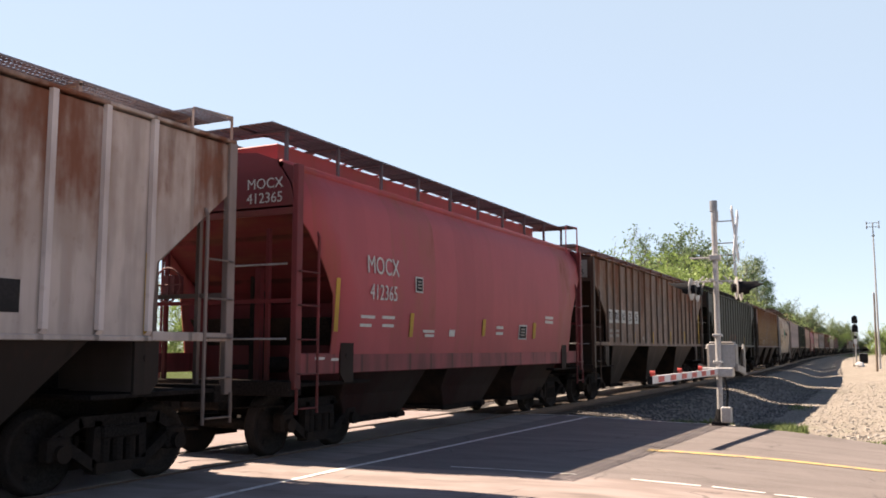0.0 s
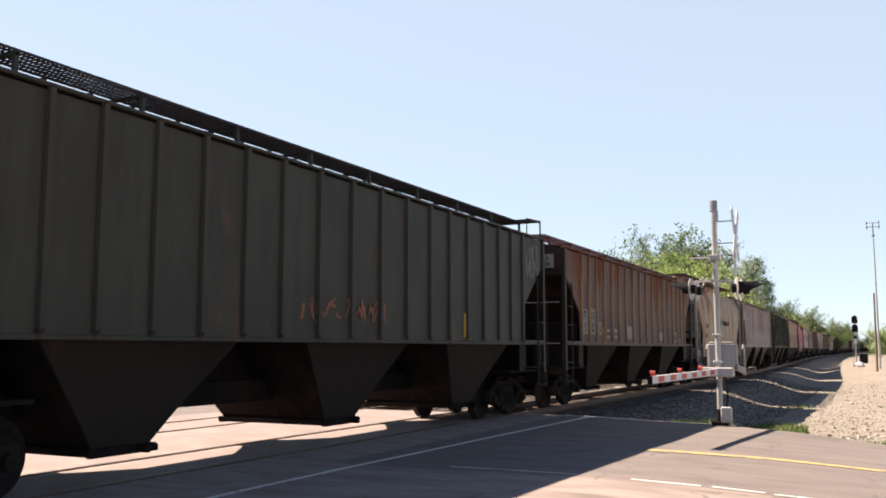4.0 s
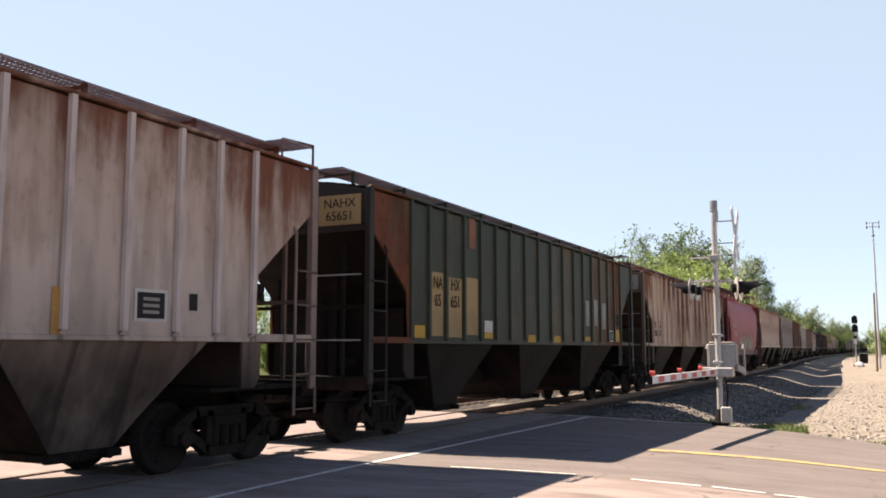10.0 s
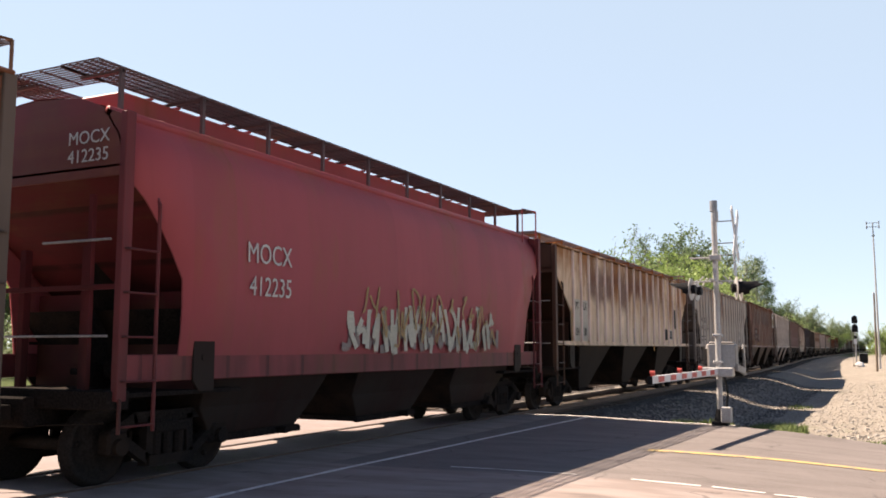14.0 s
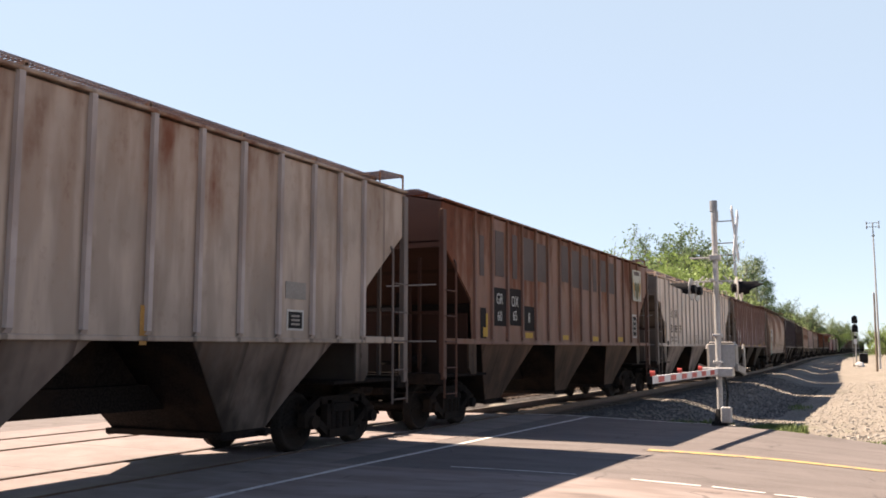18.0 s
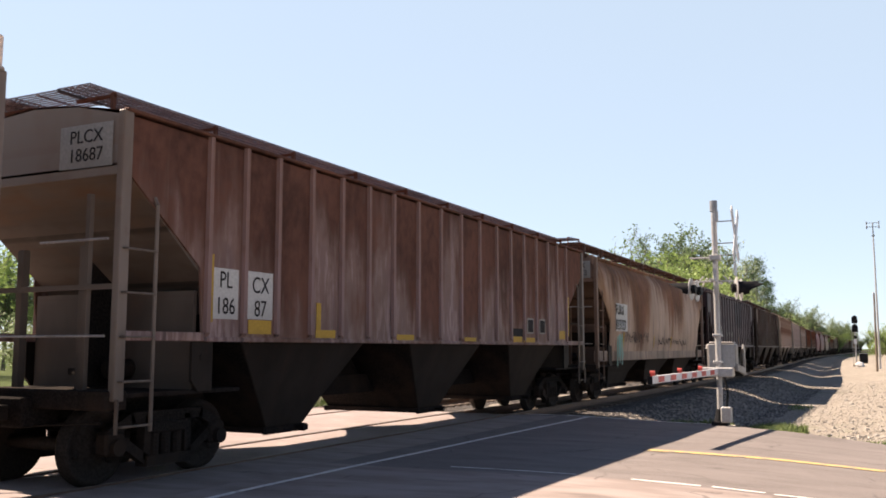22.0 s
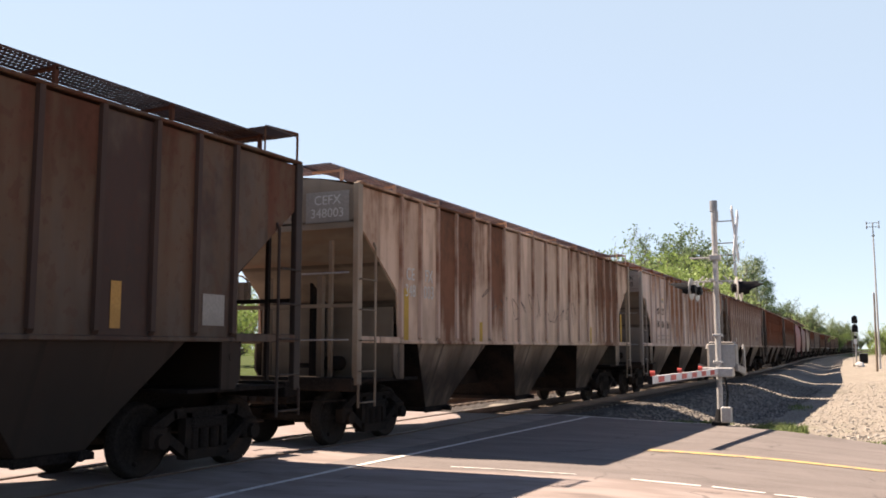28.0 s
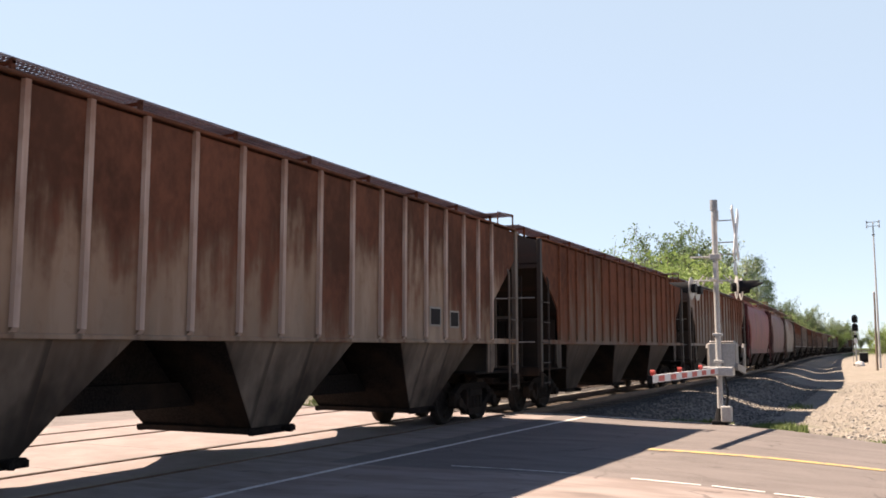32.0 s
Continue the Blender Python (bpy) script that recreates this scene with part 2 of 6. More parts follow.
def land_z(x, y):
    x0 = x - bend(y)
    off = x0 - TRACK
    if off > 0:
        z = -0.24 if off < 2.3 else -0.24 - 0.62 * ease(off, 2.3, 5.0)
        z += 0.28 * ease(off, 6.3, 10.5) + 0.5 * ease(off, 11, 40)
        z += 0.55 * ease(y, 66, 96) * ease(off, 3.5, 6.5)
    else:
        off = TRACK_2 - x0
        z = -0.24 if off < 2.3 else -0.24 - 0.5 * ease(off, 2.3, 4.5) + 0.35 * ease(off, 7, 14)
    z += 0.05 * noise.noise(Vector((x * 0.6, y * 0.6, 0))) + 0.10 * noise.noise(Vector((x * 0.13, y * 0.13, 3))) * ease(abs(x + 11), 5, 9)
    near_road = 1 - ease(y - road_edge(x), -0.15, 2.4)
    return z * (1 - near_road) + (road_z(x, y) - 0.05) * near_road

# ---- materials of the setting ----
def ground_material():
    m, t, b = material("gravel_and_soil", 0.95)
    b.inputs["Specular IOR Level"].default_value = 0.1
    v = mapped(t, (1, 1, 1))
    sep = node(t, "ShaderNodeSeparateXYZ", Vector=v)
    big, mid, fine = noisy(t, v, 0.12, 5), noisy(t, v, 1.3, 6), noisy(t, v, 16, 4, 0.7)
    stones = node(t, "ShaderNodeTexVoronoi", Vector=v, Scale=11.0)
    sand = blend(t, ramp(t, mid, 0.3, 0.7), (0.237, 0.208, 0.178), (0.304, 0.274, 0.240))
    sand = blend(t, ramp(t, fine, 0.4, 0.8), sand, (0.163, 0.142, 0.122))
    sand = blend(t, ramp(t, stones.outputs["Distance"], 0.28, 0.10), sand, (0.304, 0.274, 0.243))
    grass = blend(t, fine, (0.028, 0.051, 0.011), (0.073, 0.091, 0.027))
    # far off, away from the line, grass takes over
    far = maths(t, "ADD", ramp(t, sep.outputs["X"], -20, -32), ramp(t, sep.outputs["X"], 16, 34))
    far = maths(t, "MINIMUM", maths(t, "ADD", far, ramp(t, sep.outputs["Y"], 180, 320)), 1.0)
    tuft = ramp(t, maths(t, "ADD", maths(t, "MULTIPLY", mid, 0.5), maths(t, "MULTIPLY", big, 0.6)), 0.58, 0.72)
    c = blend(t, maths(t, "MAXIMUM", far, maths(t, "MULTIPLY", tuft, 0.45)), sand, grass)
    t.links.new(c, b.inputs["Base Color"])
    bumped(t, b, maths(t, "ADD", fine, stones.outputs["Distance"]), 0.8, 0.04)
    return m


def asphalt_material():
    m, t, b = material("asphalt", 0.85)
    b.inputs["Specular IOR Level"].default_value = 0.1
    v = mapped(t, (1, 1, 1))
    lane = mapped(t, (0.3, 1, 1))
    big, mid, fine = noisy(t, v, 0.35, 5), noisy(t, lane, 2.2, 6), noisy(t, v, 60, 3, 0.8)
    c = blend(t, ramp(t, mid, 0.3, 0.7), (0.131, 0.114, 0.109), (0.186, 0.162, 0.156))
    c = blend(t, ramp(t, big, 0.55, 0.7), c, (0.113, 0.099, 0.093))
    c = blend(t, ramp(t, fine, 0.4, 0.75), c, (0.226, 0.203, 0.196))
    # the near lane is paved in a paler, pinkish mix
    c = blend(t, ramp(t, node(t, "ShaderNodeSeparateXYZ", Vector=v).outputs["Y"], 10.95, 10.75), c, blend(t, ramp(t, mid, 0.35, 0.65), (0.226, 0.185, 0.171), (0.306, 0.258, 0.244)))
    c = blend(t, maths(t, "MULTIPLY", ramp(t, noisy(t, mapped(t, (0.5, 2.2, 1)), 0.9, 4), 0.6, 0.7), 0.45), c, (0.087, 0.074, 0.071))
    wave = node(t, "ShaderNodeTexNoise", Vector=v, Scale=0.9, Detail=5.0)
    wavy = node(t, "ShaderNodeVectorMath")
    wavy.operation = "MULTIPLY_ADD"
    t.links.new(wave.outputs["Color"], wavy.inputs[0])
    wavy.inputs[1].default_value = (1.6, 1.6, 0)
    t.links.new(v, wavy.inputs[2])
    crack = node(t, "ShaderNodeTexVoronoi", Vector=wavy.outputs[0], Scale=0.42)
    crack.feature = "DISTANCE_TO_EDGE"
    line = ramp(t, crack.outputs["Distance"], 0.012, 0.003)
    line = maths(t, "MULTIPLY", line, ramp(t, noisy(t, v, 0.8), 0.45, 0.6))
    c = blend(t, maths(t, "MULTIPLY", line, 0.45), c, (0.036, 0.033, 0.032))
    t.links.new(c, b.inputs["Base Color"])
    bumped(t, b, maths(t, "SUBTRACT", fine, maths(t, "MULTIPLY", line, 2)), 0.3, 0.006)
    return m


def concrete_material():
    m, t, b = material("crossing_concrete", 0.9)
    b.inputs["Specular IOR Level"].default_value = 0.1
    v = mapped(t, (1, 1, 1))
    mid, fine = noisy(t, v, 1.1, 6), noisy(t, v, 45, 4, 0.7)
    c = blend(t, ramp(t, mid, 0.3, 0.72), (0.239, 0.197, 0.190), (0.324, 0.271, 0.261))
    c = blend(t, ramp(t, fine, 0.45, 0.8), c, (0.183, 0.156, 0.148))
    t.links.new(c, b.inputs["Base Color"])
    bumped(t, b, fine, 0.3, 0.005)
    return m


def worn_paint(name, colour, wear):
    m, t, b = material(name, 0.8)
    v = mapped(t, (1, 1, 1))
    n = noisy(t, v, 5, 6, 0.75)
    c = blend(t, ramp(t, n, wear - 0.06, wear + 0.06), colour, (0.200, 0.176, 0.160))
    t.links.new(c, b.inputs["Base Color"])
    return m


def ballast_material():
    m, t, b = material("ballast_stone", 0.95)
    b.inputs["Specular IOR Level"].default_value = 0.1
    v = mapped(t, (1, 1, 1))
    stones = node(t, "ShaderNodeTexVoronoi", Vector=v, Scale=16.0)
    c = blend(t, ramp(t, noisy(t, v, 0.5), 0.35, 0.65), (0.128, 0.114, 0.109), (0.180, 0.162, 0.157))
    c = blend(t, maths(t, "MULTIPLY", stones.outputs["Color"], 0.6), c, (0.081, 0.071, 0.068))
    c = blend(t, ramp(t, stones.outputs["Distance"], 0.35, 0.6), c, (0.038, 0.034, 0.031))
    t.links.new(c, b.inputs["Base Color"])
    bumped(t, b, stones.outputs["Distance"], 1.0, -0.05)
    return m


M_GROUND, M_ASPHALT, M_CONCRETE = ground_material(), asphalt_material(), concrete_material()
M_WHITE_LINE, M_YELLOW_LINE = worn_paint("white_road_paint", (0.72, 0.70, 0.67), 0.6), worn_paint("yellow_road_paint", (0.46, 0.325, 0.13), 0.55)
M_BALLAST = ballast_material()
M_RAIL = plain("rusty_rail_steel", (0.12, 0.07, 0.05), 0.6, 0.4, 0.3)
M_RAILHEAD = plain("worn_rail_head", (0.16, 0.13, 0.115), 0.6, 0.3, 0.15)
M_TIE = plain("weathered_sleeper_wood", (0.10, 0.075, 0.06), 0.95, 0, 0.4, 4, bump=0.4)

# ---- ground, one sheet to the horizon ----
def steps(points):
    out = []
    for (a, b, n) in points:
        out += [a + (b - a) * i / n for i in range(n)]
    return out + [points[-1][1]]


def sheet(name, xs, ys, zf, mat, edge=None):
    rows = [[(x, y if edge is None else ROAD_Y0 + (y - ROAD_Y0) * (edge(x) - ROAD_Y0) / (ROAD_Y1 - ROAD_Y0)) for x in xs] for y in ys]
    verts = [(x, y, zf(x, y)) for r in rows for x, y in r]
    w = len(xs)
    faces = [(j * w + i, j * w + i + 1, (j + 1) * w + i + 1, (j + 1) * w + i) for j in range(len(ys) - 1) for i in range(w - 1)]
    me = bpy.data.meshes.new(name)
    me.from_pydata(verts, [], faces)
    for p in me.polygons:
        p.use_smooth = True
    return part(name, me, mat, None)


gx = steps([(-2500, -300, 6), (-300, -60, 10), (-60, -24, 12), (-24, 6, 90), (6, 40, 20), (40, 300, 8), (300, 2500, 6)])
gy = steps([(-2500, -200, 5), (-200, -50, 5), (-50, 18, 17), (18, 60, 110), (60, 130, 90), (130, 320, 40), (320, 800, 20), (800, 3500, 6)])
tagged(sheet("ground", gx, gy, land_z, M_GROUND), "tan gravel and sandy soil with tufts of grass beside the line", "ground", kind="structure")

rx = steps([(-60, -24, 8), (-24, -15.6, 8)])
rx2 = steps([(-7.2, 8, 60), (8, 60, 20)])
ry = steps([(ROAD_Y0, 4, 12), (4, ROAD_Y1, 24)])
road = tagged(sheet("road", rx2, ry, lambda x, y: road_z(x, y) + 0.012 * noise.noise(Vector((x * 0.5, y * 0.5, 7))), M_ASPHALT, road_edge),
              "sun-bleached cracked grey asphalt road leading to the rail crossing", "road", kind="structure")
tagged(sheet("road_beyond", rx, ry, lambda x, y: road_z(x, y), M_ASPHALT), "grey asphalt road on the other side of the tracks", "road", kind="structure")


def slab(bm, x0, x1, y0, y1, top, thick=0.25):
    box(bm, x0, x1, y0, y1, top - thick, top, 0.012)


# concrete and asphalt filling between and beside the rails of the crossing
crossing = tagged(new("crossing_surface"), "pale pinkish concrete crossing panels between the rails, dusty", "crossing", kind="structure")
spans = []
for c in (TRACK, TRACK_2):
    spans += [(c - 0.66, c + 0.66), ]
spans += [(TRACK + 0.85, -7.2), (TRACK_2 + 0.85, TRACK - 0.85), (-15.6, TRACK_2 - 0.85)]
made = {}
for x0, x1 in spans:
    for k in range(24):
        y0 = ROAD_Y1 - 0.3 - 2.45 * (k + 1)
        key = round(x1 - x0, 2)
        if key not in made:
            b = bm_new()
            slab(b, -(x1 - x0) / 2 + 0.006, (x1 - x0) / 2 - 0.006, 0.006, 2.444, 0.0)
            made[key] = mesh_of("concrete_panel", b)
        part("concrete_panel", made[key], M_ASPHALT if x1 == -7.2 else M_CONCRETE, crossing, m=pose((x0 + x1) / 2, y0, -0.012))


def stripe(name, pieces, mat, label):
    b = bm_new()
    for (xa, ya, xb, yb, w) in pieces:
        n = max(1, int(math.hypot(xb - xa, yb - ya) / 0.5))
        d = Vector((xb - xa, yb - ya)).normalized()
        s = Vector((-d.y, d.x)) * w / 2
        for i in range(n):
            q = []
            for f, sg in ((i / n, -1), ((i + 1) / n, -1), ((i + 1) / n, 1), (i / n, 1)):
                x, y = xa + (xb - xa) * f + s.x * sg, ya + (yb - ya) * f + s.y * sg
                z = (road_z(x, y) + 0.012 * noise.noise(Vector((x * 0.5, y * 0.5, 7)))) if x > -7.2 else -0.012
                q.append(b.verts.new((x, y, z + 0.008)))
            b.faces.new(q)
    return tagged(part(name, b, mat, None), label, "road marking", kind="structure")


stripe("stop_line", [(-6.69, 2.0, -6.68, 9.0, 0.10), (-6.68, 9.0, -6.62, 14.5, 0.10), (-6.62, 14.5, -6.50, 20.85, 0.10)], M_WHITE_LINE, "worn white painted line along the crossing")
stripe("centre_line", [(-3.55, 14.52, 30, 14.6, 0.27)], M_YELLOW_LINE, "faded yellow centre line on the asphalt")
stripe("edge_line", [(-5.4, 11.12, -3.6, 11.02, 0.05), (-2.87, 10.9, -2.05, 10.92, 0.07), (-1.93, 10.96, -1.34, 10.96, 0.07), (-1.24, 10.93, 30, 11.6, 0.07)], M_WHITE_LINE, "broken worn white edge line")
stripe("far_edge_line", [(-8.2, 21.05, -3.75, 21.0, 0.10)], M_WHITE_LINE, "white line along the edge of the road")


# ---- tracks ----
def line_at(centre, y):
    return centre + bend(y)


def swept(name, outline, centre, off, y0, y1, step, mat, parent, label=""):
    ys = []
    y = y0
    while y < y1:
        ys.append(y)
        y += step if y < 60 else step * 2
    ys.append(y1)
    verts, faces, n = [], [], len(outline)
    for y in ys:
        verts += [(line_at(centre, y) + off + px, y, pz) for px, pz in outline]
    for j in range(len(ys) - 1):
        faces += [(j * n + i, j * n + (i + 1) % n, (j + 1) * n + (i + 1) % n, (j + 1) * n + i) for i in range(n)]
    me = bpy.data.meshes.new(name)
    me.from_pydata(verts, [], faces)
    return part(name, me, mat, parent, label)


RAIL = [(-0.075, -0.17), (0.075, -0.17), (0.075, -0.15), (0.012, -0.13), (0.012, -0.045), (0.036, -0.035), (0.036, -0.004), (-0.036, -0.004), (-0.036, -0.035), (-0.012, -0.045), (-0.012, -0.13), (-0.075, -0.15)]
HEAD = [(-0.03, -0.004), (0.03, -0.004), (0.03, 0.0), (-0.03, 0.0)]
bt = bm_new()
box(bt, -1.3, 1.3, -0.11, 0.11, -0.36, -0.17, 0.012)
TIE = mesh_of("sleeper", bt)
for c, nm in ((TRACK, "track"), (TRACK_2, "track_beyond")):
    track = tagged(new(nm), "rusty steel rails on dark wooden sleepers in grey ballast", "railway track", kind="structure")
    for off in (-0.7525, 0.7525):
        rail = swept("rail", RAIL, c, off, -60, 900, 4.0, M_RAIL, track)
        swept("rail_head", HEAD, c, off, -60, 900, 4.0, M_RAILHEAD, rail, "shiny worn top of the rail")
    bed = [(-2.4, -0.30), (-1.7, -0.21), (1.7, -0.21), (2.4, -0.30), (4.2, -0.95), (-4.2, -0.95)]
    swept("ballast_bed", bed, c, 0, ROAD_Y1 + 0.6, 900, 4.0, M_BALLAST, track)
    for k in range(120):
        y = ROAD_Y1 + 0.9 + k * 0.55
        part("sleeper", TIE, M_TIE, track, m=pose(line_at(c, y), y, random.uniform(-0.01, 0.01), 0, 0, random.uniform(-1, 1)))

# ---- the train ----
M_TRUCK = plain("truck_grime", (0.018, 0.0155, 0.0145), 0.85, 0.0, 0.4, 5, (0.034, 0.024, 0.019))
M_WHEEL = plain("wheel_steel", (0.024, 0.02, 0.018), 0.6, 0.0, 0.3, 4, (0.04, 0.028, 0.023))
M_BARE = plain("galvanised_grating", (0.24, 0.21, 0.225), 0.7, 0.2, 0.3)
M_HOLD = plain("bare_steel_hand_hold", (0.30, 0.29, 0.29), 0.6, 0.4, 0.3)
# grime of the underframe, its colour deepened to hold the shade there too
M_DARK = plain("underframe_grime_and_shade", (0.017, 0.014, 0.013), 0.9, 0.0, 0.4, 4, (0.034, 0.023, 0.018))

LONG, SHORT = 17.1, 13.55


class Kit:
    """Meshes that all cars of one kind share."""
    made = {}

    @classmethod
    def get(cls, key, build, smooth=False):
        if key not in cls.made:
            b = bm_new()
            build(b)
            cls.made[key] = mesh_of(key[0] if isinstance(key, tuple) else key, b, smooth)
        return cls.made[key]


def flat_side(b, L, x, sill, sign, rise=0.0):
    e, z = L / 2, 4.30 + rise
    pts = [(-e, z), (e, z), (e, 3.70), (e - 1.33, 2.63), (e - 1.40, sill), (-e + 1.40, sill), (-e + 1.33, 2.63), (-e, 3.70)]
    prism(b, pts, sign * (x - 0.03), sign * x)


def round_x(z):
    """Half width of the smooth-sided car at a height."""
    return 1.44 + 0.13 * math.sin(math.pi * min(1, max(0, (z - 1.2) / 3.0))) - 0.22 * ease(z, 3.95, 4.42)


def round_side(b, L, sign, thick=0.03, cut=0.95):
    e = L / 2
    rows = [1.52, 1.56, 1.8, 2.1, 2.45, 2.75, 3.05, 3.35, 3.62, 3.9, 4.1, 4.2, 4.3, 4.38, 4.42]

    def inset(z):
        if z > 3.62:
            return 0.0
        if z > 2.45:
            return cut * ((3.62 - z) / 1.17) ** (0.75 if cut < 1 else 0.9)
        return cut + 0.05 * ease(2.45 - z, 0, 0.6)
    n = 14
    for d in (0, thick):
        grid = []
        for z in rows:
            h = e - inset(z)
            grid.append([b.verts.new((sign * (round_x(z) - d), -h + 2 * h * i / n, z)) for i in range(n + 1)])
        for r0, r1 in zip(grid, grid[1:]):
            for i in range(n):
                b.faces.new((r0[i], r0[i + 1], r1[i + 1], r1[i]))
        if d == 0:
            outer = grid
        else:
            for i in (0, n):
                for j in range(len(rows) - 1):
                    b.faces.new((outer[j][i], outer[j + 1][i], grid[j + 1][i], grid[j][i]))


def roof_mesh(b, L, xe, ze, zc):
    e, n = L / 2, 8
    cols = [(-xe + 2 * xe * i / n) for i in range(n + 1)]
    ys = [-e + 2 * e * k / 15 for k in range(16)]
    def zz(x):
        return zc - (zc - ze) * (abs(x) / xe) ** 1.6
    for d in (0, 0.04):
        g = [[b.verts.new((x, y, zz(x) - d)) for x in cols] for y in ys]
        for r0, r1 in zip(g, g[1:]):
            for i in range(n):
                b.faces.new((r0[i], r0[i + 1], r1[i + 1], r1[i]))
    for y in ys[1:-1]:
        for i in range(n):
            x0, x1 = cols[i], cols[i + 1]
            v = [b.verts.new(p) for p in ((x0, y - 0.03, zz(x0)), (x1, y - 0.03, zz(x1)), (x1, y + 0.03, zz(x1)), (x0, y + 0.03, zz(x0)),
                                          (x0, y - 0.02, zz(x0) + 0.03), (x1, y - 0.02, zz(x1) + 0.03), (x1, y + 0.02, zz(x1) + 0.03), (x0, y + 0.02, zz(x0) + 0.03))]
            for q in ((4, 5, 6, 7), (0, 1, 5, 4), (2, 3, 7, 6)):
                b.faces.new([v[k] for k in q])


def grating(b, x0, x1, y0, y1, z, pitch=0.062):
    """Open walkway: bearing bars along and slats across."""
    for x in (x0, x1):
        box(b, x - 0.008, x + 0.008, y0, y1, z - 0.03, z)
    for f in (0.2, 0.4, 0.6, 0.8):
        x = x0 + (x1 - x0) * f
        box(b, x - 0.006, x + 0.006, y0, y1, z - 0.02, z)
    n = int((y1 - y0) / pitch)
    for i in range(n + 1):
        y = y0 + (y1 - y0) * i / n
        box(b, x0, x1, y - 0.009, y + 0.009, z - 0.012, z + 0.004)


def hopper(b, half, wide, top, bottom, gate):
    """Inverted pyramid bay, with a straight apron at its top."""
    rings = []
    for (hy, hx, z) in ((half + 0.62, wide, top + 0.8), (half, wide, top), (gate + 0.34, 1.14, bottom + 0.30), (gate + 0.02, 1.03, bottom - 0.08)):
        rings.append([b.verts.new(p) for p in ((-hx, -hy, z), (hx, -hy, z), (hx, hy, z), (-hx, hy, z))])
    for r0, r1 in zip(rings, rings[1:]):
        for i in range(4):
            b.faces.new((r0[i], r0[(i + 1) % 4], r1[(i + 1) % 4], r1[i]))
    b.faces.new(rings[0][::-1])
    b.faces.new(rings[-1])


def bay_side(b, s, half, wide, top, bottom, gate):
    """Outer side sheet of a bay, lapped over its slopes."""
    rows = [(half - 0.02, wide, top - 0.005), (gate + 0.33, 1.14, bottom + 0.30), (gate + 0.01, 1.03, bottom - 0.07)]
    for (y0, x0, z0), (y1, x1, z1) in zip(rows, rows[1:]):
        o = [b.verts.new((s * (x + d), q * y, z)) for d in (0.002, 0.016) for (x, y, z, q) in ((x0, y0, z0, -1), (x0, y0, z0, 1), (x1, y1, z1, 1), (x1, y1, z1, -1))]
        for q in ((0, 1, 2, 3), (4, 5, 6, 7), (0, 1, 5, 4), (1, 2, 6, 5), (2, 3, 7, 6), (3, 0, 4, 7)):
            b.faces.new([o[i] for i in q])


def gate_mesh(b, gate):
    box(b, -1.07, 1.07, -gate - 0.10, gate + 0.10, -0.16, -0.08)
    rod(b, (-1.22, gate * 0.5, -0.12), (1.22, gate * 0.5, -0.12), 0.03, 8)
    rod(b, (1.16, gate * 0.5, -0.12), (1.26, gate * 0.5, -0.12), 0.05, 10)
    for s in (-1, 1):
        box(b, s * 1.05 - 0.03, s * 1.05 + 0.03, -gate - 0.06, gate + 0.12, -0.18, -0.10)


def side_frame(b, x):
    """Cast side frame of a freight truck: top chord, two open triangles, spring pocket, journal boxes."""
    def bar(p, q, w, d=0.13):
        (y0, z0), (y1, z1) = p, q
        v = Vector((y1 - y0, z1 - z0)).normalized()
        n = Vector((-v.y, v.x)) * w / 2
        prism(b, [(y0 + n.x, z0 + n.y), (y1 + n.x, z1 + n.y), (y1 - n.x, z1 - n.y), (y0 - n.x, z0 - n.y)], x - d / 2, x + d / 2)
    bar((-0.62, 0.78), (0.62, 0.78), 0.13)
    for s in (-1, 1):
        bar((s * 0.58, 0.79), (s * 0.95, 0.60), 0.13)
        bar((s * 0.92, 0.62), (s * 0.36, 0.26), 0.12)
        bar((s * 0.34, 0.78), (s * 0.36, 0.26), 0.11)
        box(b, x - 0.09, x + 0.10, s * 0.889 - 0.15, s * 0.889 + 0.15, 0.36, 0.64, 0.03)
        rod(b, (x + 0.02, s * 0.889, 0.457), (x + 0.17, s * 0.889, 0.457), 0.10, 14)
    bar((-0.38, 0.24), (0.38, 0.24), 0.13, 0.2)
    for s in (-0.2, 0.0, 0.2):
        rod(b, (x, s, 0.28), (x, s, 0.58), 0.075, 10)
    box(b, x - 0.10, x + 0.10, -0.3, 0.3, 0.57, 0.72, 0.02)


def wheelset(b):
    for s in (-1, 1):
        prof = [(0.67, 0.10), (0.66, 0.20), (0.655, 0.36), (0.65, 0.48), (0.68, 0.483), (0.69, 0.458), (0.79, 0.453), (0.79, 0.39), (0.745, 0.36), (0.735, 0.22), (0.80, 0.15), (0.82, 0.09)]
        lathe(b, [(s * d, r) for d, r in prof], n=30)
        # three cast marks on the plate, so that turning can be seen
        for k in range(3):
            a = 2.1 * k
            rod(b, (s * 0.73, 0.29 * math.cos(a), 0.29 * math.sin(a)), (s * 0.765, 0.29 * math.cos(a), 0.29 * math.sin(a)), 0.035, 8)
    rod(b, (-1.12, 0, 0), (1.12, 0, 0), 0.085, 12)


def bolster(b):
    box(b, -1.0, 1.0, -0.2, 0.2, 0.52, 0.80, 0.03)
    for s in (-1, 1):
        box(b, -0.85, 0.85, s * 0.36 - 0.05, s * 0.36 + 0.05, 0.30, 0.42)
        for x in (-0.75, 0.75):
            box(b, x - 0.05, x + 0.05, s * 0.36 - 0.02, s * 0.42 + 0.02 * s, 0.3, 0.6)


